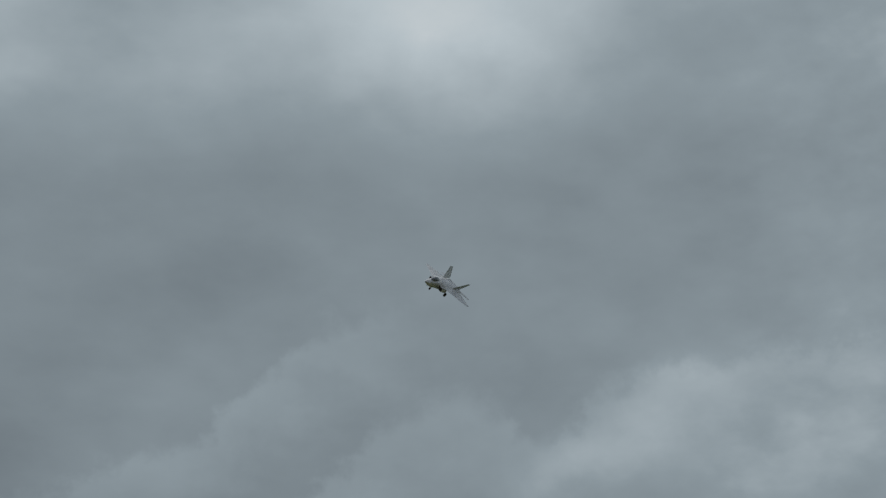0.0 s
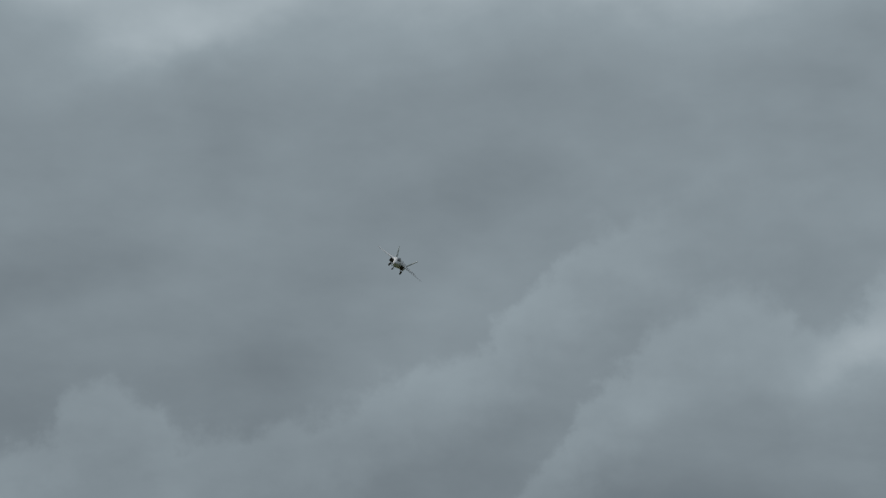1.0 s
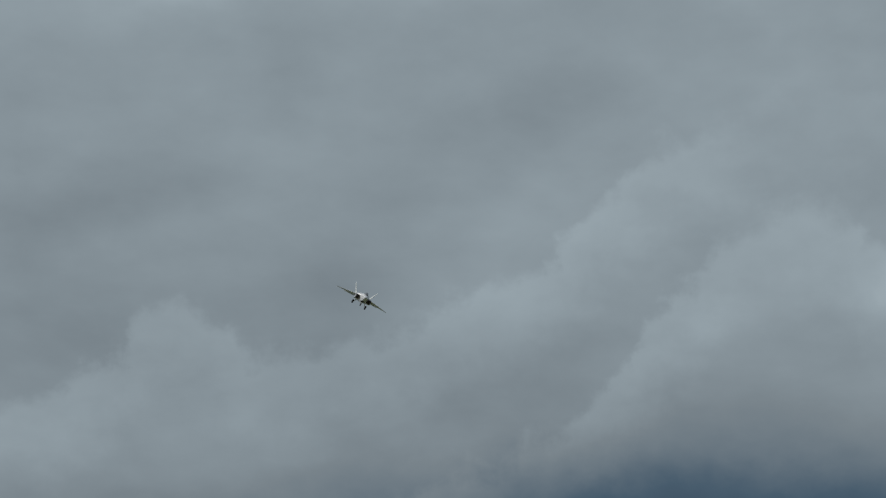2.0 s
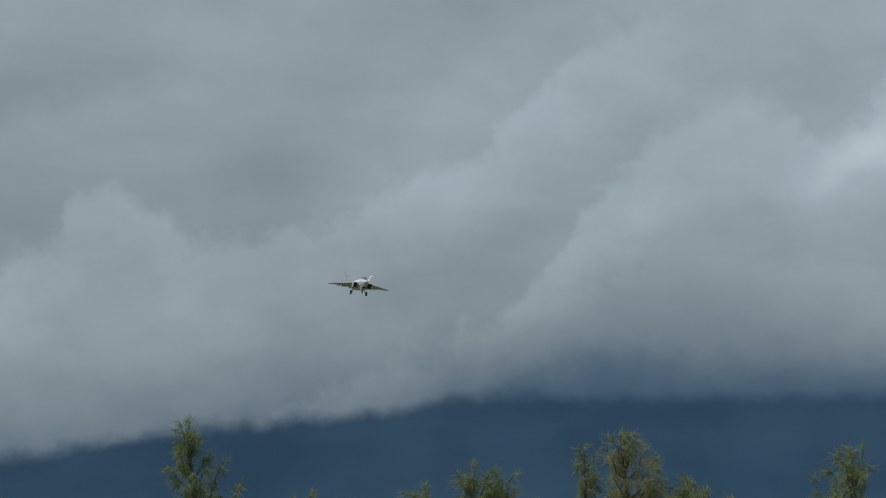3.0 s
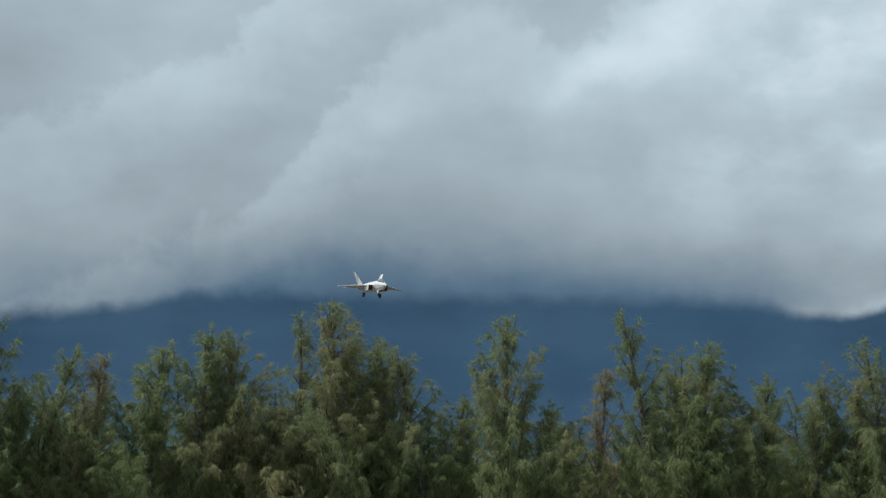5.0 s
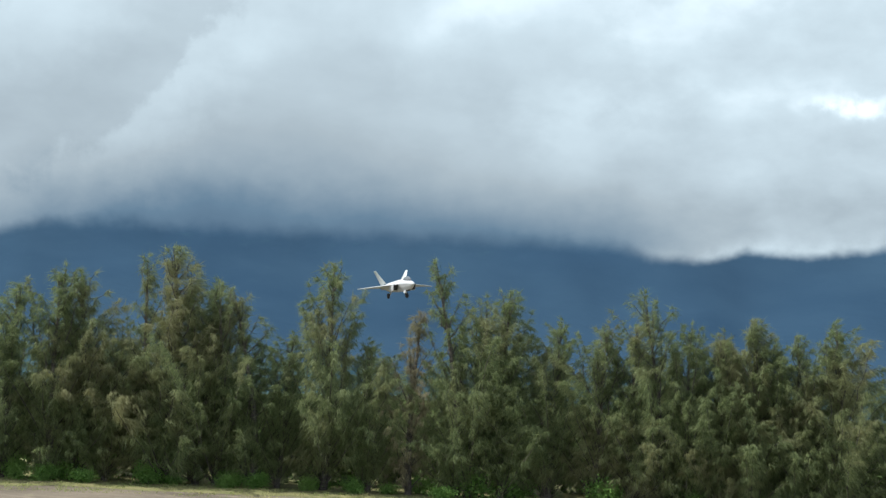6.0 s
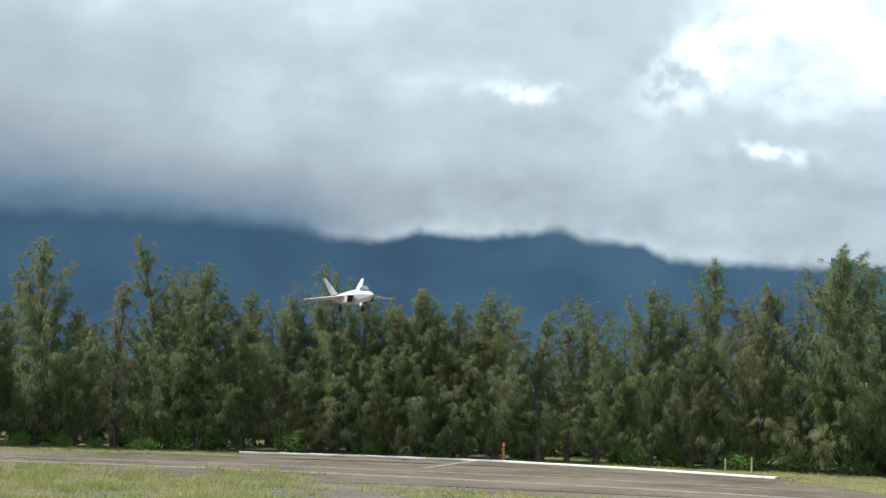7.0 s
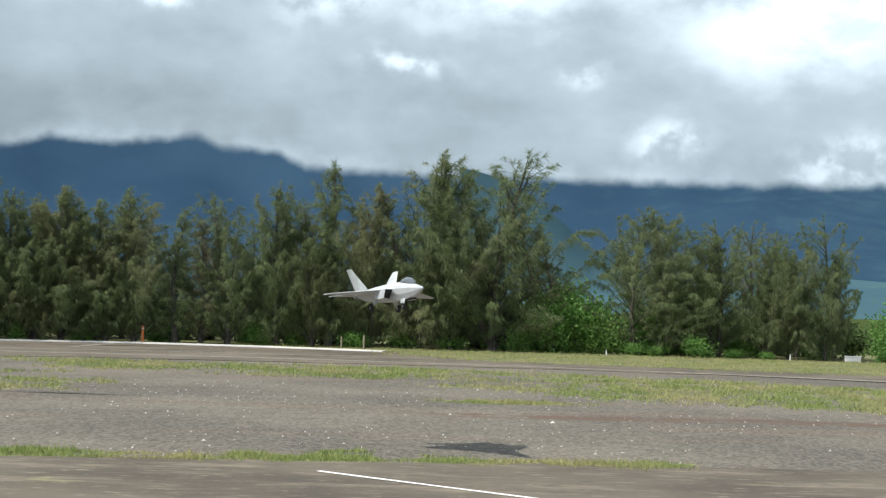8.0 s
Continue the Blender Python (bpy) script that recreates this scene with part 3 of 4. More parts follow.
            start = np.repeat(at_, n, 0) + rng.normal(0, 0.05 - 0.025 * u, (sprays * n, 3))
            dirs = d * 0.4 + rng.normal(0, 0.24, (sprays * n, 3)) + np.array([0.14, 0, -0.85 + 0.5 * max(0.0, u - 0.6) + 0.9 * lift * (0.4 + u)])
            dirs /= np.linalg.norm(dirs, axis=1)[:, None]
            ln = rng.uniform(0.10, 0.36, (sprays * n, 1)) * (1.0 - 0.3 * u)
            wide = np.cross(dirs, rng.normal(0, 1, (sprays * n, 3)))
            wide *= rng.uniform(0.0035, 0.0085, (sprays * n, 1)) / (np.linalg.norm(wide, axis=1)[:, None] + 1e-9)
            tris.append(np.stack([start - wide, start + wide, start + dirs * ln], 1))
    part("trunk", bm, BARK, root)
    crown = new("crown", triangles("crown", np.concatenate(tris), mat or NEEDLES))
    crown.parent = root
    return root


def leafy_bush(name, seed, height, radius, leaves=1500, size=0.10, label="", mat=None):
    """A low broad-leaved shrub: short stems and folded leaves in uneven clumps."""
    rng = np.random.default_rng(seed)
    root = tagged(new(name), label, "shrub", "shrubs under the trees")
    bm = bmesh.new()
    tris = []
    for s in range(9):
        az, lean = rng.uniform(0, 6.28), rng.uniform(0.1, 0.85)
        end = np.array([math.cos(az) * radius * lean, math.sin(az) * radius * lean, height * rng.uniform(0.55, 0.95) * (1.05 - 0.45 * lean)])
        tube(bm, [Vector(end * q + np.array([0, 0, 0.1 * math.sin(3 * q)])) for q in (0, 0.35, 0.7, 1.0)], [0.03, 0.022, 0.015, 0.006], 4)
        n = leaves // 9
        c = end * rng.uniform(0.45, 1.0, (n, 1)) + rng.normal(0, 1, (n, 3)) * np.array([0.26 * radius, 0.26 * radius, 0.17 * height])
        c[:, 2] = np.maximum(c[:, 2], 0.04)
        d = rng.normal(0, 1, (n, 3)) + np.array([0, 0, -0.15])
        d /= np.linalg.norm(d, axis=1)[:, None]
        side = np.cross(d, rng.normal(0, 1, (n, 3)))
        side *= size * 0.32 / np.linalg.norm(side, axis=1)[:, None]
        ln = size * rng.uniform(0.7, 1.3, (n, 1))
        mid = c + d * ln * 0.45
        tris += [np.stack([c, mid + side, c + d * ln], 1), np.stack([c, c + d * ln, mid - side], 1)]
    part("stems", bm, BARK, root)
    leaf = new("leaves", triangles("leaves", np.concatenate(tris), mat or LEAVES))
    leaf.parent = root
    return root


TREE_TEXT = "olive-green feathery she-oak tree in the row by the strip"
KINDS = {
    "full": needle_tree("she_oak_tree", 3, 6.0, 1.4, 84, lean=0.5, label=TREE_TEXT, top=0.58, taper=0.62, leaders=5),
    "cone": needle_tree("she_oak_tree", 11, 6.0, 1.45, 80, lean=0.3, label=TREE_TEXT, top=0.42, taper=0.72, leaders=3),
    "broad": needle_tree("she_oak_tree", 23, 6.0, 1.65, 86, lean=0.4, label=TREE_TEXT, top=0.66, taper=0.55, leaders=6),
    "spire": needle_tree("she_oak_tree", 31, 6.0, 0.85, 66, (0.3, 1.5), lean=0.6, density=1.1, label="tall slender dark green she-oak with a narrow drooping top", plume=0.36, top=0.6, leaders=0),
    "windy": needle_tree("she_oak_tree", 47, 6.0, 1.7, 62, (0.3, 1.5), 0.85, 0.9, label="ragged wind-leaning she-oak with open feathery limbs", top=0.66, taper=0.6, leaders=5),
    "thin": needle_tree("she_oak_tree", 59, 6.0, 0.95, 46, (0.3, 1.5), 0.7, 0.8, label="thin sparse she-oak with a bent bare leader", plume=0.34, top=0.3, taper=0.9, leaders=1),
    "rear": needle_tree("she_oak_tree", 83, 6.0, 1.9, 48, density=0.6, lean=0.4, label="olive-green she-oak tree standing behind the row", top=0.62, taper=0.7, leaders=4),
    "dry": needle_tree("she_oak_tree", 71, 6.0, 0.95, 46, (0.3, 1.3), 0.6, 0.4, BROWN_NEEDLES, "thin brownish half-dry she-oak with bare twigs", plume=0.34, top=0.4, leaders=2),
    "spread": needle_tree("she_oak_tree", 97, 6.0, 2.2, 50, (0.45, 1.3), 0.95, 0.7, label="open she-oak with wide drooping limbs in loose tiers", plume=0.5, top=0.72, taper=0.5, leaders=2, rise=0.4),
}
for first in KINDS.values():
    first.location = (0, 0, 0)
USED = set()


def twin(first, m):
    """A copy at m, whatever the scale of the first."""
    return copy_thing(first, m @ Matrix.Diagonal((*(1 / v for v in first.scale), 1)))


def plant(kind, x, y, top, turn=0.0, spread=1.0, r=57.0):
    """One tree of the row; x, y give its bearing, r how far back it stands, top its height in metres."""
    k = r / math.hypot(x, y)
    h = (top - 1.7) * k + 1.7
    s = h / 6.0
    m = Matrix.LocRotScale((x * k, y * k, -0.02), Euler((0, 0, radians(turn))), (1.22 * spread * (0.5 + 0.5 * s), 1.22 * spread * (0.5 + 0.5 * s), s))
    if kind in USED:
        return twin(KINDS[kind], m)
    USED.add(kind)
    KINDS[kind].matrix_basis = m
    return KINDS[kind]


plant("spire", -35.96, 42.93, 6.92, 318, 1.00)
plant("full", -37.22, 41.84, 4.73, 130, 0.90)
plant("spire", -36.45, 42.51, 5.53, 183, 0.80)
plant("full", -35.48, 43.32, 4.74, 353, 0.80)
plant("thin", -35.03, 43.69, 5.59, 333, 1.00)
plant("dry", -34.09, 44.43, 5.50, 271, 0.90)
plant("broad", -34.56, 44.07, 4.23, 14, 0.70)
plant("cone", -32.85, 45.35, 5.68, 238, 0.95)
plant("full", -31.96, 45.99, 6.21, 127, 1.00)
plant("cone", -31.14, 46.54, 6.14, 332, 0.95)
plant("broad", -30.40, 47.03, 4.64, 26, 0.80)
plant("thin", -29.61, 47.53, 6.71, 80, 0.80)
plant("cone", -28.95, 47.93, 7.01, 57, 1.10)
plant("full", -28.33, 48.31, 6.03, 190, 0.90)
plant("windy", -27.72, 48.66, 5.97, 240, 0.80)
plant("thin", -26.98, 49.07, 5.84, 126, 1.10)
plant("full", -26.23, 49.48, 4.59, 194, 0.80)
plant("cone", -24.96, 50.13, 6.80, 278, 0.95)
plant("full", -23.90, 50.64, 4.50, 52, 0.80)
plant("dry", -22.66, 51.21, 5.49, 293, 0.90)
plant("thin", -21.65, 51.65, 6.94, 127, 1.00)
plant("broad", -21.06, 51.89, 5.91, 6, 0.90)
plant("cone", -20.37, 52.16, 6.19, 110, 0.90)
plant("full", -19.01, 52.67, 5.34, 208, 0.80)
plant("full", -17.84, 53.08, 5.31, 143, 0.85)
plant("cone", -16.82, 53.42, 5.27, 93, 0.90)
plant("windy", -16.06, 53.65, 6.25, 199, 0.80)
plant("full", -15.33, 53.86, 5.33, 81, 0.80)
plant("cone", -14.30, 54.14, 4.96, 36, 0.80)
plant("cone", -13.53, 54.34, 5.62, 71, 0.90)
plant("full", -12.66, 54.55, 4.95, 316, 0.75)
plant("thin", -11.89, 54.72, 5.06, 316, 1.10)
plant("full", -14.43, 54.11, 5.20, 227, 0.80)
plant("cone", -13.49, 54.35, 5.44, 64, 0.90)
plant("cone", -12.33, 54.62, 5.19, 67, 0.80)
plant("full", -10.98, 54.91, 5.55, 0, 0.95)
plant("thin", -9.62, 55.17, 4.99, 2, 1.00)
plant("dry", -8.78, 55.31, 4.61, 107, 0.90)
plant("windy", -7.90, 55.44, 5.56, 110, 0.90)
plant("full", -6.19, 55.66, 5.94, 84, 0.90)
plant("windy", -4.84, 55.79, 5.46, 85, 0.80)
plant("spire", -4.12, 55.85, 6.84, 148, 0.95)
plant("full", -2.69, 55.94, 5.9, 160, 0.80)
plant("thin", -1.56, 55.98, 6.08, 101, 1.20)
plant("windy", -0.55, 56.00, 7.15, 276, 1.00)
plant("full", 0.39, 56.00, 7.28, 347, 0.90)
plant("windy", 2.04, 55.96, 7.42, 320, 1.15)
plant("thin", 3.34, 55.90, 5.06, 104, 1.20)
plant("thin", 4.08, 55.85, 4.35, 93, 0.90)
plant("spread", 7.00, 55.56, 5.35, 353, 0.95)
plant("windy", 8.05, 55.42, 5.45, 100, 0.80)
plant("spread", 10.10, 55.10, 4.95, 196, 0.75)
plant("full", 9.60, 55.18, 4.40, 152, 0.70)
plant("windy", 11.70, 54.76, 4.65, 11, 0.80)
plant("broad", 12.38, 54.61, 4.21, 184, 0.70)
plant("spread", 13.75, 54.28, 5.15, 212, 0.62)
plant("full", 13.84, 54.26, 3.93, 84, 0.55)
# a looser second row behind, lower, which closes the gaps
back = random.Random(8)
for k in range(46):
    bearing = -52 + 65 * (k + back.uniform(-0.3, 0.3)) / 45
    if 2.8 < bearing < 6.2:
        continue
    x, y, _ = polar(bearing, 56.0)
    plant(back.choice(["rear", "rear", "rear", "rear", "cone"]), x, y, back.uniform(3.9, 5.0), back.uniform(0, 360), back.uniform(0.75, 1.0), back.uniform(58.5, 62.0))
# trees beyond the row's end and out of the clip's view, where the row goes on
for k in range(10):
    x, y, _ = polar(-53 - 1.9 * k, 56.0)
    plant("rear", x, y, back.uniform(5.0, 6.4), back.uniform(0, 360), 1.0, back.uniform(56.5, 59.0))

SHRUB_TEXT = "bright green broad-leaved shrub at the foot of the trees"
SHRUBS = [leafy_bush("shrub", 5, 1.5, 1.1, 1900, 0.15, SHRUB_TEXT), leafy_bush("shrub", 9, 1.0, 1.2, 1600, 0.13, SHRUB_TEXT), leafy_bush("shrub", 14, 2.4, 1.4, 4200, 0.14, "tall bright green leafy shrub in a gap between the trees")]


def shrub(i, bearing, r, s=1.0):
    x, y, _ = polar(bearing, r)
    m = Matrix.LocRotScale((x, y, -0.02), Euler((0, 0, bearing * 7.0 + r)), (s, s, s * back.uniform(0.85, 1.1)))
    if ("shrub", i) in USED:
        return twin(SHRUBS[i], m)
    USED.add(("shrub", i))
    SHRUBS[i].matrix_basis = m
    return SHRUBS[i]


for bearing, r, s in ((4.2, 56.6, 0.8), (5.1, 56.8, 1.0), (5.8, 56.5, 0.7), (16.3, 57.2, 0.75), (2.9, 56.4, 0.45), (7.6, 57.2, 0.7), (4.7, 58.6, 1.15), (3.4, 56.9, 0.5), (9.0, 58.6, 1.0), (17.2, 57.5, 0.8), (17.9, 58.5, 1.1), (18.6, 57.0, 0.9), (-6.5, 58.5, 0.6)):
    shrub(2, bearing, r, s)
for k in range(44):
    bearing = -50 + 67 * (k + back.uniform(-0.5, 0.5)) / 43
    shrub(back.choice([0, 1, 1]), bearing, back.uniform(56.7, 58.2), back.uniform(0.35, 0.7))
for k in range(18):
    shrub(back.choice([0, 1]), -45 + 22 * (k + back.uniform(-0.4, 0.4)) / 17, back.uniform(56.0, 56.7), back.uniform(0.32, 0.5))
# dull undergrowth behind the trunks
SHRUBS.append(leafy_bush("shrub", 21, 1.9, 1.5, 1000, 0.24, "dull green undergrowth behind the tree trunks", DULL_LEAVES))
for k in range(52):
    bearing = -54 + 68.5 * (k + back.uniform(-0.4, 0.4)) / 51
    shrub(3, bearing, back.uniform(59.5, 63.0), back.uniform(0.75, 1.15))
for bearing in (6.3, 6.9, 7.9, 8.3, 9.4, 10.9, 12.2):
    shrub(back.choice([0, 1]), bearing + back.uniform(-0.35, 0.35), 55.8 + 0.9 * back.random(), back.uniform(0.25, 0.6))


# ---- grass and stones ----
def patch(x, y, scale, lo, hi, seed):
    v = noise.fractal(Vector((x * scale, y * scale, seed)), 1.0, 2.0, 4)
    return min(1.0, max(0.0, (v - lo) / (hi - lo)))


def scatter_grass(name, seed, count, region, tall, label, wide=1.0):
    """Tufts of thin blades where region(x, y) lets them grow; region gives (x, y) samples and a keep test."""
    rng = np.random.default_rng(seed)
    sample, keep = region
    pts = np.array([p for p in (sample(rng) for _ in range(count)) if rng.random() < keep(*p)])
    n = 6
    base = np.repeat(np.concatenate([pts, np.full((len(pts), 1), -0.015)], 1), n, 0)
    base[:, :2] += rng.normal(0, 0.045, (len(base), 2))
    lump = np.array([[0.35 + 1.1 * patch(px, py, 1.6, -0.4, 0.4, 4.0)] for px, py in pts])
    size = np.repeat(rng.uniform(0.5, 1.2, (len(pts), 1)) * lump * tall, n, 0) * rng.uniform(0.5, 1.1, (len(base), 1))
    d = rng.normal(0, 0.75, (len(base), 3)) + np.array([0.2, 0, 0.8])
    d[:, 2] = np.abs(d[:, 2]) + 0.1
    d /= np.linalg.norm(d, axis=1)[:, None]
    side = np.cross(d, rng.normal(0, 1, (len(base), 3)))
    side *= wide * rng.uniform(0.004, 0.009, (len(base), 1)) / np.linalg.norm(side, axis=1)[:, None]
    tri = np.stack([base - side, base + side, base + d * size], 1)
    return tagged(new(name, triangles(name, tri, BLADES)), label, "grass", kind="stuff")


def sector(az0, az1, r0, r1):
    def sample(rng):
        r = math.sqrt(rng.uniform(r0 * r0, r1 * r1))
        return polar(rng.uniform(az0, az1), r)[:2]
    return sample


def bell(v, a, b, soft):
    """1 between a and b, falling to 0 within soft."""
    return max(0.0, min(1.0, (v - a) / soft + 1, (b - v) / soft + 1))


def middle_band(x, y):
    """The broad ragged strip of grass between the gravel and the asphalt strip; it widens eastwards."""
    az, r = math.degrees(math.atan2(x, y)), math.hypot(x, y)
    near = float(np.interp(az, [-30, -14, -12, -8, -4, 2, 6, 17], [33.0, 34.5, 36.0, 35.5, 33.8, 31.3, 28.8, 27.3]))
    far = float(np.interp(az, [-30, -14, -8, -2, 4, 17], [45.0, 41.5, 40.0, 40.0, 38.5, 36.5]))
    return bell(r, near + 0.6, far - 0.6, 2.2 - 0.08 * max(0.0, az)) ** 2 * min(1.0, patch(x, y, 0.25, -0.35, 0.2, 2.0) + 0.07 * max(0.0, az)) * (0.25 + 0.75 * patch(x, y, 1.1, -0.3, 0.2, 6.0))


def left_band(x, y):
    az, r = math.degrees(math.atan2(x, y)), math.hypot(x, y)
    return bell(r, 28.3, 31.5 - 0.12 * (az + 14), 0.7) * bell(az, -60, -12.6, 1.0) * patch(x, y, 0.3, -0.35, 0.05, 5.0) * (0.3 + 0.7 * patch(x, y, 1.2, -0.3, 0.2, 8.0)) + bell(r, 24.2, 25.4, 0.4) * bell(az, -22, -17.0, 0.6) * 0.5


def dry_field(x, y):
    az, r = math.degrees(math.atan2(x, y)), math.hypot(x, y)
    return bell(r, 33.0, 45.8, 1.0) * bell(az, -70, -18.5, 2.5) * patch(x, y, 0.22, -0.45, 0.1, 9.0) * (0.25 + 0.75 * patch(x, y, 1.2, -0.3, 0.2, 3.0))


def near_strip(x, y):
    edge = 16.05 + 0.03 * x + 0.12 * noise.noise(Vector((x * 1.1, 0, 4.0)))
    wide = 0.75 + 0.7 * max(0.0, 1 - abs(x + 0.9) / 1.5) + 0.12 * noise.noise(Vector((x * 2.0, 1, 0)))
    return bell(y, edge, edge + wide, 0.12) * bell(x, -40, 2.4, 0.5) * patch(x, y, 1.2, -0.45, 0.15, 1.0)


def verge_band(x, y):
    az, r = math.degrees(math.atan2(x, y)), math.hypot(x, y)
    line = float(np.interp(az, [-60, -22, -20, -4, -2.2, 0, 4, 8, 12, 17], [51.5, 52.5, 56.2, 55.5, 49.8, 46.0, 45.6, 44.8, 43.8, 43.6]))
    return bell(r, line, 57.5, 0.3) * (0.35 + 0.65 * patch(x, y, 0.3, -0.5, 0.1, 3.0))


scatter_grass("grass", 1, 68000, (sector(-30, 20, 26.5, 43.5), middle_band), 0.105, "ragged yellow-green grass strip beside the asphalt", 1.3)
scatter_grass("grass", 2, 16000, (sector(-45, -11.5, 24, 33), left_band), 0.11, "patchy green grass in the gravel", 1.3)
scatter_grass("grass", 3, 34000, (sector(-48, -16, 31, 47), dry_field), 0.22, "dry yellowish grass beside the asphalt strip")
scatter_grass("grass", 4, 38000, (lambda rng: (rng.uniform(-9, 3.2), rng.uniform(15.5, 18.2)), near_strip), 0.07, "narrow green grass strip along the dark apron")
scatter_grass("grass", 6, 34000, (sector(-52, 20, 43, 58), verge_band), 0.11, "short dry grass verge at the foot of the trees", 1.3)


def scatter_stones():
    """Pale bits of coral stone lying on the gravel."""
    rng = np.random.default_rng(12)
    tri = []
    for _ in range(1000):
        r, az = math.sqrt(rng.uniform(15.8 ** 2, 32.0 ** 2)), rng.uniform(-34, 20)
        x, y, _z = polar(az, r)
        if noise.noise(Vector((x * 0.35, y * 0.35, 2))) < rng.uniform(-0.5, 0.35) or y < 16.6 + 0.03 * x:
            continue
        s = rng.uniform(0.005, 0.014) * (2.2 if rng.random() < 0.06 else 1.0)
        ring = [np.array([x + s * rng.uniform(0.7, 1.3) * 1.5 * math.cos(a), y + s * rng.uniform(0.6, 1.1) * math.sin(a), -0.02 + 0.4 * s * rng.uniform(0.3, 0.6)]) for a in np.linspace(0, 5.2, 6)]
        cap = np.array([x + 0.3 * s, y, 0.65 * s * rng.uniform(0.6, 1.0)])
        for i in range(6):
            a, b = ring[i], ring[(i + 1) % 6]
            low = (a + b) / 2 + np.array([0, 0, -s])
            tri += [np.stack([a, b, cap]), np.stack([b, a, low])]
    return tagged(new("stones", triangles("stones", np.array(tri), STONE)), "scattered small pale stones on the gravel", "stone", kind="stuff")


scatter_stones()
scatter_grass("grass", 7, 700, (lambda rng: (1.3 + 0.55 * rng.normal(), 26.8 + 0.2 * rng.normal()), lambda x, y: 1.0), 0.07, "small green tuft of grass alone on the gravel", 1.3)
tagged(ribbon("crack", [(-7.8, 26.6), (-6.4, 26.35), (-5.6, 26.2), (-4.7, 26.1)], [0.05, 0.16, 0.12, 0.04], 0.006, DARK_DIRT, 0.0, 8, 0.08), "dark damp crack across the gravel", "crack", kind="structure")


# ---- stakes and posts ----
def stake(name, x, y, height, width, mat, label, lean=0.0):
    """A square stake with a pointed, worn head."""
    root = tagged(new(name), label, "post", "stakes along the strip")
    bm = bmesh.new()
    h = width / 2
    rings = [[(sx * w, sy * w, z) for sx, sy in ((-1, -1), (1, -1), (1, 1), (-1, 1))] for z, w in ((-0.05, h), (height * 0.5, h * 0.95), (height - 0.05, h * 0.95), (height, h * 0.55))]
    loft(bm, rings)
    part("shaft", bm, mat, root)
    bm = bmesh.new()
    loft(bm, [[(sx * w, sy * w, z) for sx, sy in ((-1, -1), (1, -1), (1, 1), (-1, 1))] for z, w in ((height * 0.80, h * 1.08), (height * 0.88, h * 1.08))])
    part("band", bm, PALE if mat is ORANGE else WOOD, root)
    root.matrix_basis = pose(x, y, 0.0, lean, lean * 0.5, x * 9)
    return root


stake("orange_stake", -10.75, 55.2, 0.64, 0.075, ORANGE, "orange painted wooden stake at the strip's edge", 1.0)
stake("wooden_post", -2.75, 54.9, 0.50, 0.055, WOOD, "weathered wooden post at the foot of the trees", -1.5)
stake("wooden_post", -3.6, 55.6, 0.42, 0.05, WOOD, "weathered wooden post at the foot of the trees", 2.0)
stake("wooden_post", -24.2, 52.6, 0.62, 0.09, WOOD, "weathered wooden post at the foot of the trees", 1.0)
stake("white_post", 12.4, 54.2, 0.24, 0.03, PALE, "short white post in the verge grass", 3.0)
stake("white_post", 6.0, 55.2, 0.20, 0.03, PALE, "short white post in the verge grass", -4.0)


def storage_box():
    """A white box added for an unidentified white shape in the gap at the row's end."""
    root = tagged(new("storage_box"), "low white box added for an unidentified white shape in the tree gap", "box")
    for name, lo, hi, mat in (("body", (-0.28, -0.25, 0), (0.28, 0.25, 0.17), PALE), ("lid", (-0.30, -0.27, 0.17), (0.30, 0.27, 0.205), PALE)):
        bm = bmesh.new()
        loft(bm, [[(lo[0], lo[1], z), (hi[0], lo[1], z), (hi[0], hi[1], z), (lo[0], hi[1], z)] for z in (lo[2], hi[2])])
        bmesh.ops.bevel(bm, geom=bm.edges[:], offset=0.012, segments=1, affect="EDGES")
        part(name, bm, mat, root)
    x, y, _ = polar(15.1, 57.0)
    root.matrix_basis = pose(x, y, 0.0, 0, 0, -15)


storage_box()


# ---- the model jet ----
UNIT = 1.87 / 18.9  # model metres per metre of the full-size shape


def at(d, x, z):
    """A point of the jet: d back from the nose, x to its right, z up, in full-size metres."""
    return Vector((x * UNIT, (11.0 - d) * UNIT, z * UNIT))


def slab(corners, thick_root, thick_tip):
    """A flying surface: corners as (d, x, z) root-front, tip-front, tip-back, root-back, with a bevelled, tapering section."""
    bm = bmesh.new()
    rf, tf, tb, rb = [at(*c) for c in corners]
    nrm = (tf - rf).cross(rb - rf).normalized()
    rings = []
    for f, b, th in ((rf, rb, thick_root), (tf, tb, thick_tip)):
        th *= UNIT
        rings.append([f, f.lerp(b, 0.18) + nrm * th * 0.75, f.lerp(b, 0.5) + nrm * th, f.lerp(b, 0.85) + nrm * th * 0.45, b,
                      f.lerp(b, 0.85) - nrm * th * 0.45, f.lerp(b, 0.5) - nrm * th, f.lerp(b, 0.18) - nrm * th * 0.75])
    loft(bm, rings)
    bmesh.ops.recalc_face_normals(bm, faces=bm.faces)
    return bm


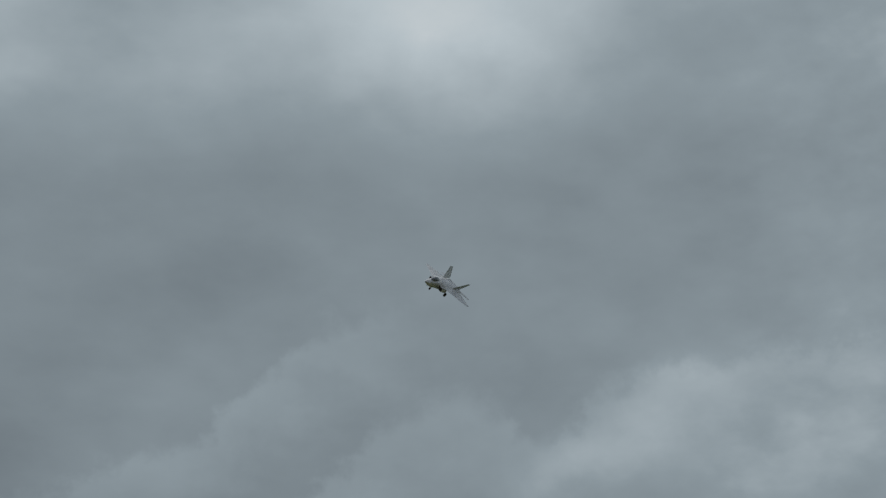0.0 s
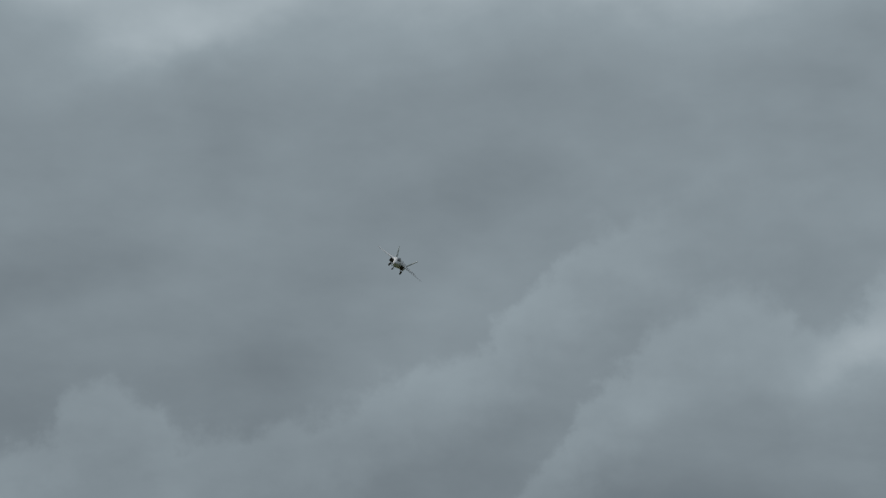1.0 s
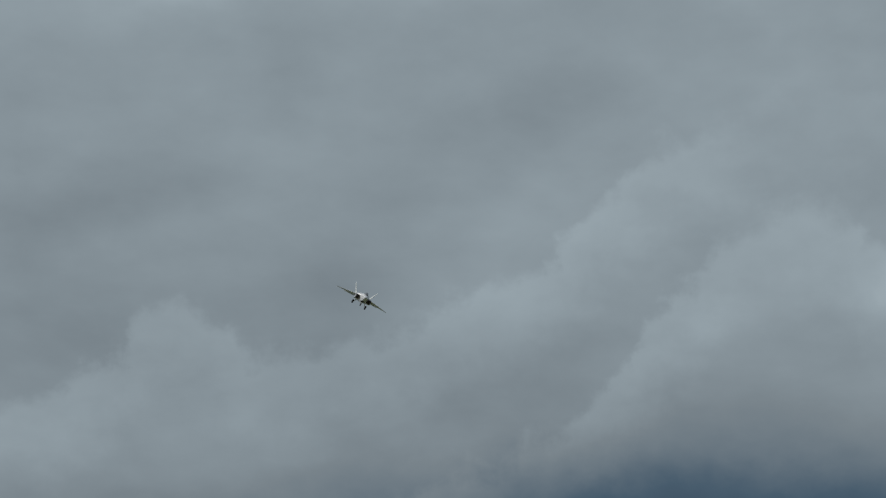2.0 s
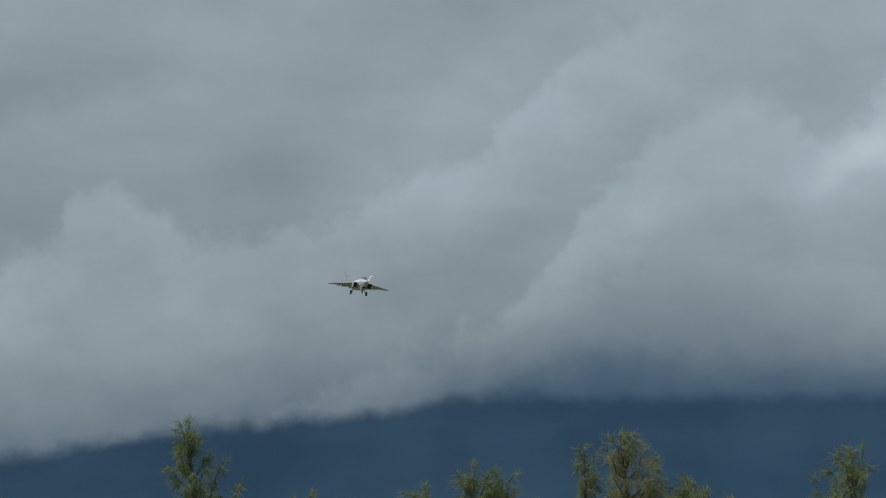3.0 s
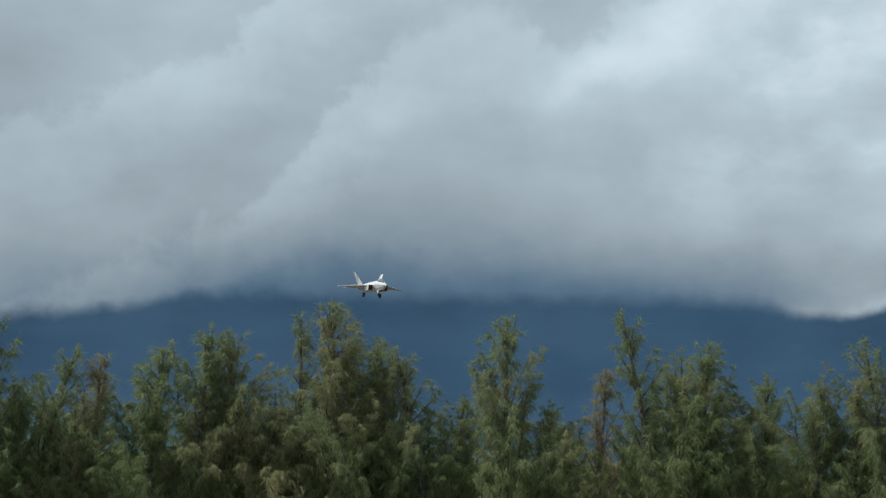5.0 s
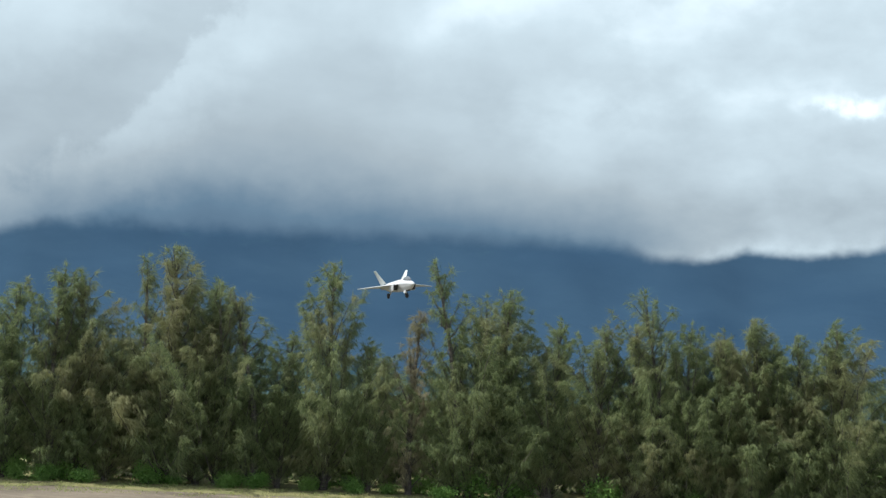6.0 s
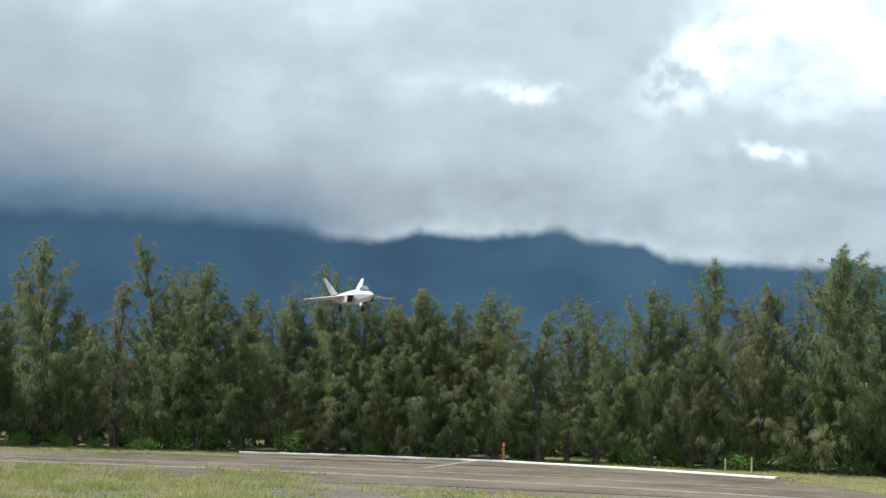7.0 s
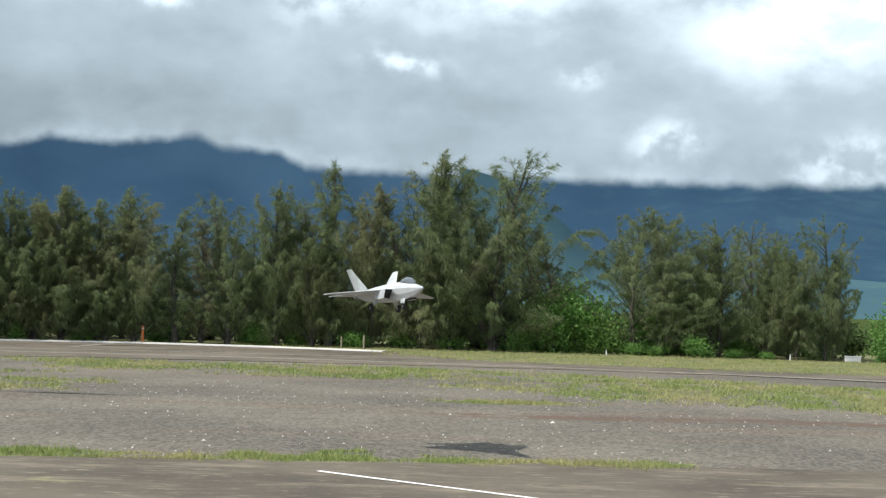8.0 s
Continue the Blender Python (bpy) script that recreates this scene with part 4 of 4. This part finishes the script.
def hull_ring(d, w, top, bottom, mid=0.0, belly=0.42, n=7):
    """A section of the hull with sharp chines at its sides."""
    pts = []
    for i in range(n + 1):
        a = math.pi * i / n
        pts.append(at(d, w * math.cos(a), mid + (top - mid) * math.sin(a) ** (0.95 if d < 6 else 1.5) if 0 < i < n else mid))
    for x, z in ((-w * 0.82, mid + (bottom - mid) * (0.5 if d < 6 else 0.34)), (-w * belly, bottom), (0, bottom * 1.03), (w * belly, bottom), (w * 0.82, mid + (bottom - mid) * (0.5 if d < 6 else 0.34))):
        pts.append(at(d, x, z))
    return pts


def wheel(radius, width, parent, m):
    bm = bmesh.new()
    prof = [(0.55, -0.5), (0.9, -0.5), (1.0, -0.25), (1.0, 0.25), (0.9, 0.5), (0.55, 0.5)]
    rings = [[Vector((w * width, r * radius * math.cos(a), r * radius * math.sin(a))) for r, w in prof] for a in [2 * math.pi * k / 16 for k in range(16)]]
    loft(bm, rings + [rings[0]], False)
    bmesh.ops.remove_doubles(bm, verts=bm.verts, dist=1e-6)
    bmesh.ops.recalc_face_normals(bm, faces=bm.faces)
    t = part("tyre", bm, RUBBER, parent, "black rubber tyre", True)
    t.matrix_basis = m
    bm = bmesh.new()
    tube(bm, [Vector((-0.3 * width, 0, 0)), Vector((0.3 * width, 0, 0))], [radius * 0.57] * 2, 14)
    h = part("hub", bm, STEEL, parent, "bare metal wheel hub")
    h.matrix_basis = m


def build_jet():
    jet = tagged(new("model_jet"), "white radio-controlled model jet fighter flying with its wheels down", "model aircraft")
    bm = bmesh.new()
    loft(bm, [hull_ring(*s) for s in (
        (0.0, 0.06, -0.10, -0.20, -0.15), (0.25, 0.20, 0.02, -0.34, -0.13), (0.7, 0.34, 0.14, -0.50, -0.10), (1.5, 0.52, 0.32, -0.72, -0.05), (2.5, 0.68, 0.52, -0.94, 0.02), (4.0, 0.86, 0.78, -1.12, 0.08), (5.6, 1.02, 0.92, -1.18, 0.12),
        (6.6, 1.18, 0.98, -1.18, 0.14), (7.6, 1.72, 1.00, -1.15, 0.12), (8.6, 2.05, 0.98, -1.12, 0.10), (10.5, 2.15, 0.94, -1.08, 0.05), (12.5, 2.2, 0.85, -1.0, 0.02), (14.5, 2.15, 0.72, -0.85, 0.0), (16.3, 1.95, 0.55, -0.62, 0.0), (17.2, 1.75, 0.42, -0.45, 0.0))])
    bmesh.ops.recalc_face_normals(bm, faces=bm.faces)
    part("fuselage", bm, WHITE, jet, smooth=False)
    # canopy: a long clear bubble with a frame at its foot
    bm = bmesh.new()
    rings = []
    for k in range(11):
        u = k / 10
        d = 2.35 + 4.6 * u
        grow = max(0.03, math.sin(math.pi * u ** 0.85)) ** 0.7
        rings.append([at(d, 0.56 * grow * math.cos(a), 0.52 + 0.22 * u + 0.78 * grow * max(0.0, math.sin(a)) if math.sin(a) >= 0 else 0.30) for a in [2 * math.pi * i / 14 for i in range(14)]])
    loft(bm, rings)
    bmesh.ops.recalc_face_normals(bm, faces=bm.faces)
    canopy = part("canopy", bm, GLASS_DARK, jet, "smoke-grey clear bubble canopy", True)
    bm = bmesh.new()
    tube(bm, [at(2.9, 0.0, 0.56), at(3.3, 0.30, 0.60), at(4.8, 0.57, 0.66), at(6.3, 0.40, 0.80), at(7.0, 0.0, 0.9)], [0.0045] * 5, 5)
    part("canopy_frame", bm, WHITE, canopy)
    bm = bmesh.new()
    tube(bm, [at(4.1, 0.57 * math.cos(a), 0.46 + 0.80 * math.sin(a)) for a in [math.pi * k / 12 for k in range(13)]], [0.0035] * 13, 5)
    part("canopy_bow", bm, DARK, canopy, "dark canopy bow")
    for s in (1, -1):
        part("wing", slab([(7.4, 1.9 * s, 0.08), (12.55, 6.78 * s, -0.22), (14.3, 6.78 * s, -0.22), (15.9, 1.9 * s, 0.02)], 0.22, 0.06), WHITE, jet)
        part("flap", slab([(15.55, 2.3 * s, 0.02), (14.75, 4.6 * s, -0.09), (15.25, 4.6 * s, -0.16), (16.15, 2.3 * s, -0.06)], 0.08, 0.05), GREY, jet, "light grey wing flap")
        part("tailplane", slab([(15.7, 1.75 * s, 0.0), (17.7, 4.45 * s, -0.08), (18.9, 4.45 * s, -0.08), (18.2, 1.75 * s, 0.0)], 0.12, 0.05), WHITE, jet)
        fin = part("fin", slab([(12.7, 1.75 * s, 0.50), (15.1, 2.98 * s, 3.0), (16.75, 2.98 * s, 3.0), (16.9, 1.75 * s, 0.50)], 0.16, 0.06), FIN_PAINT, jet)
        part("rudder", slab([(16.55, 1.85 * s, 0.75), (16.48, 2.80 * s, 2.65), (16.82, 2.80 * s, 2.65), (17.05, 1.85 * s, 0.75)], 0.09, 0.05), GREY, fin, "light grey rudder")
        # air intake: raked box lip with a dark throat
        bm = bmesh.new()
        ring = lambda d, lo, hi, zb, zt, rake: [at(d + rake, lo * s, zb), at(d + rake * 0.6, hi * s, zb * 0.92), at(d, hi * s, zt), at(d - 0.2, lo * s, zt)]
        loft(bm, [ring(6.3, 1.28, 2.02, -0.98, 0.10, 0.75), ring(7.6, 1.25, 2.10, -1.02, 0.12, 0.3), ring(9.4, 1.2, 2.12, -1.0, 0.10, 0.0)])
        bmesh.ops.recalc_face_normals(bm, faces=bm.faces)
        intake = part("intake", bm, WHITE, jet)
        bm = bmesh.new()
        loft(bm, [ring(6.26, 1.22, 1.99, -0.95, 0.07, 0.75), ring(6.9, 1.3, 1.95, -0.9, 0.0, 0.5)])
        bmesh.ops.recalc_face_normals(bm, faces=bm.faces)
        part("throat", bm, DARK, intake, "dark open intake mouth")
        bm = bmesh.new()
        loft(bm, [[at(d, (0.95 + sx * w) * s, sz * h) for sx, sz in ((-1, -1), (1, -1), (1, 1), (-1, 1))] for d, w, h in ((16.9, 0.75, 0.42), (17.9, 0.62, 0.26))])
        bmesh.ops.recalc_face_normals(bm, faces=bm.faces)
        part("nozzle", bm, GREY, jet, "grey flattened exhaust nozzle")
        # main gear
        bm = bmesh.new()
        tube(bm, [at(11.3, 1.15 * s, -0.9), at(11.6, 1.55 * s, -1.72)], [0.010, 0.008], 8)
        tube(bm, [at(11.6, 1.55 * s, -1.72), at(11.6, 1.85 * s, -1.72)], [0.006, 0.006], 8)
        leg = part("main_gear", bm, STEEL, jet, "metal main landing-gear leg")
        wheel(0.48 * UNIT, 0.36 * UNIT, leg, Matrix.Translation(at(11.6, 1.72 * s, -1.72)))
        part("gear_door", slab([(10.5, 1.2 * s, -0.98), (10.7, 1.4 * s, -1.38), (12.0, 1.4 * s, -1.38), (12.2, 1.2 * s, -0.98)], 0.05, 0.04), WHITE, jet)
    bm = bmesh.new()
    tube(bm, [at(5.5, 0, -0.8), at(5.45, 0, -1.3), at(5.8, 0, -1.78)], [0.011, 0.009, 0.006], 8)
    tube(bm, [at(6.5, 0, -0.85), at(5.5, 0, -1.3)], [0.006, 0.005], 6)
    leg = part("nose_gear", bm, PALE, jet, "white nose landing-gear leg")
    wheel(0.36 * UNIT, 0.26 * UNIT, leg, Matrix.Translation(at(5.8, 0, -1.82)))
    # near-black slab below the hull stands for the shade under nose and wheel bay
    bm = bmesh.new()
    loft(bm, [[at(d, x, z) for x, z in ((-w, zb + 0.10), (w, zb + 0.10), (w * 0.8, zb - 0.03), (-w * 0.8, zb - 0.03))] for d, w, zb in ((2.9, 0.30, -0.99), (4.0, 0.40, -1.14), (5.6, 0.46, -1.20), (6.6, 0.46, -1.20))])
    bmesh.ops.recalc_face_normals(bm, faces=bm.faces)
    part("wheel_well", bm, DARK, jet, "near-black slab painted for the shade of the nose wheel well")
    part("nose_gear_door", slab([(4.0, 0.46, -1.05), (4.1, 0.56, -1.55), (5.2, 0.56, -1.55), (5.5, 0.46, -1.1)], 0.05, 0.04), WHITE, jet)
    return jet


JET = build_jet()


def fly(x, y, z, heading, pitch, bank):
    """Pose of the jet: compass heading of its nose from +y, nose-up pitch, and bank to its right, in degrees."""
    return Matrix.Translation((x, y, z)) @ Euler((0, 0, radians(-heading))).to_matrix().to_4x4() @ Euler((radians(pitch), 0, 0)).to_matrix().to_4x4() @ Euler((0, radians(bank), 0)).to_matrix().to_4x4()


def motions():
    walk(JET, [
        (0.0, fly(-27.18, 48.76, 15.74, 171.3, -17.0, -49.8)),
        (0.2, fly(-30.16, 48.01, 15.68, 165.3, -17.9, -49.2)),
        (0.5, fly(-32.05, 48.42, 15.61, 156.5, -18.6, -47.3)),
        (1.0, fly(-35.31, 47.92, 15.29, 142.5, -17.0, -38.7)),
        (1.2, fly(-36.87, 47.36, 14.85, 136.8, -16.5, -35.1)),
        (1.5, fly(-37.71, 47.05, 14.13, 131.2, -15.3, -30.9)),
        (2.8, fly(-34.96, 45.34, 10.63, 127.6, -4.2, -11.0)),
        (3.0, fly(-33.89, 44.89, 10.07, 128.1, -4.8, -3.7)),
        (3.5, fly(-32.26, 44.92, 9.33, 128.7, -3.8, 7.1)),
        (4.0, fly(-29.46, 43.56, 8.20, 131.4, -7.1, 2.6)),
        (4.2, fly(-28.62, 42.73, 7.66, 131.7, -6.5, -0.6)),
        (4.5, fly(-26.66, 42.16, 7.11, 131.9, -4.1, -3.6)),
        (5.8, fly(-16.66, 36.52, 5.20, 136.6, -0.5, 5.8)),
        (6.0, fly(-15.04, 35.25, 4.87, 138.3, -0.4, 5.9)),
        (6.2, fly(-13.63, 33.94, 4.61, 140.2, 0.1, 5.4)),
        (6.5, fly(-11.27, 31.84, 4.31, 143.1, 0.7, 4.4)),
        (7.0, fly(-7.51, 27.13, 3.64, 147.6, -0.1, 3.1)),
        (7.5, fly(-4.15, 22.93, 2.77, 151.4, 1.4, -5.3)),
        (8.0, fly(-0.59, 17.75, 1.80, 156.7, 4.0, -0.6)),
    ])


motions()
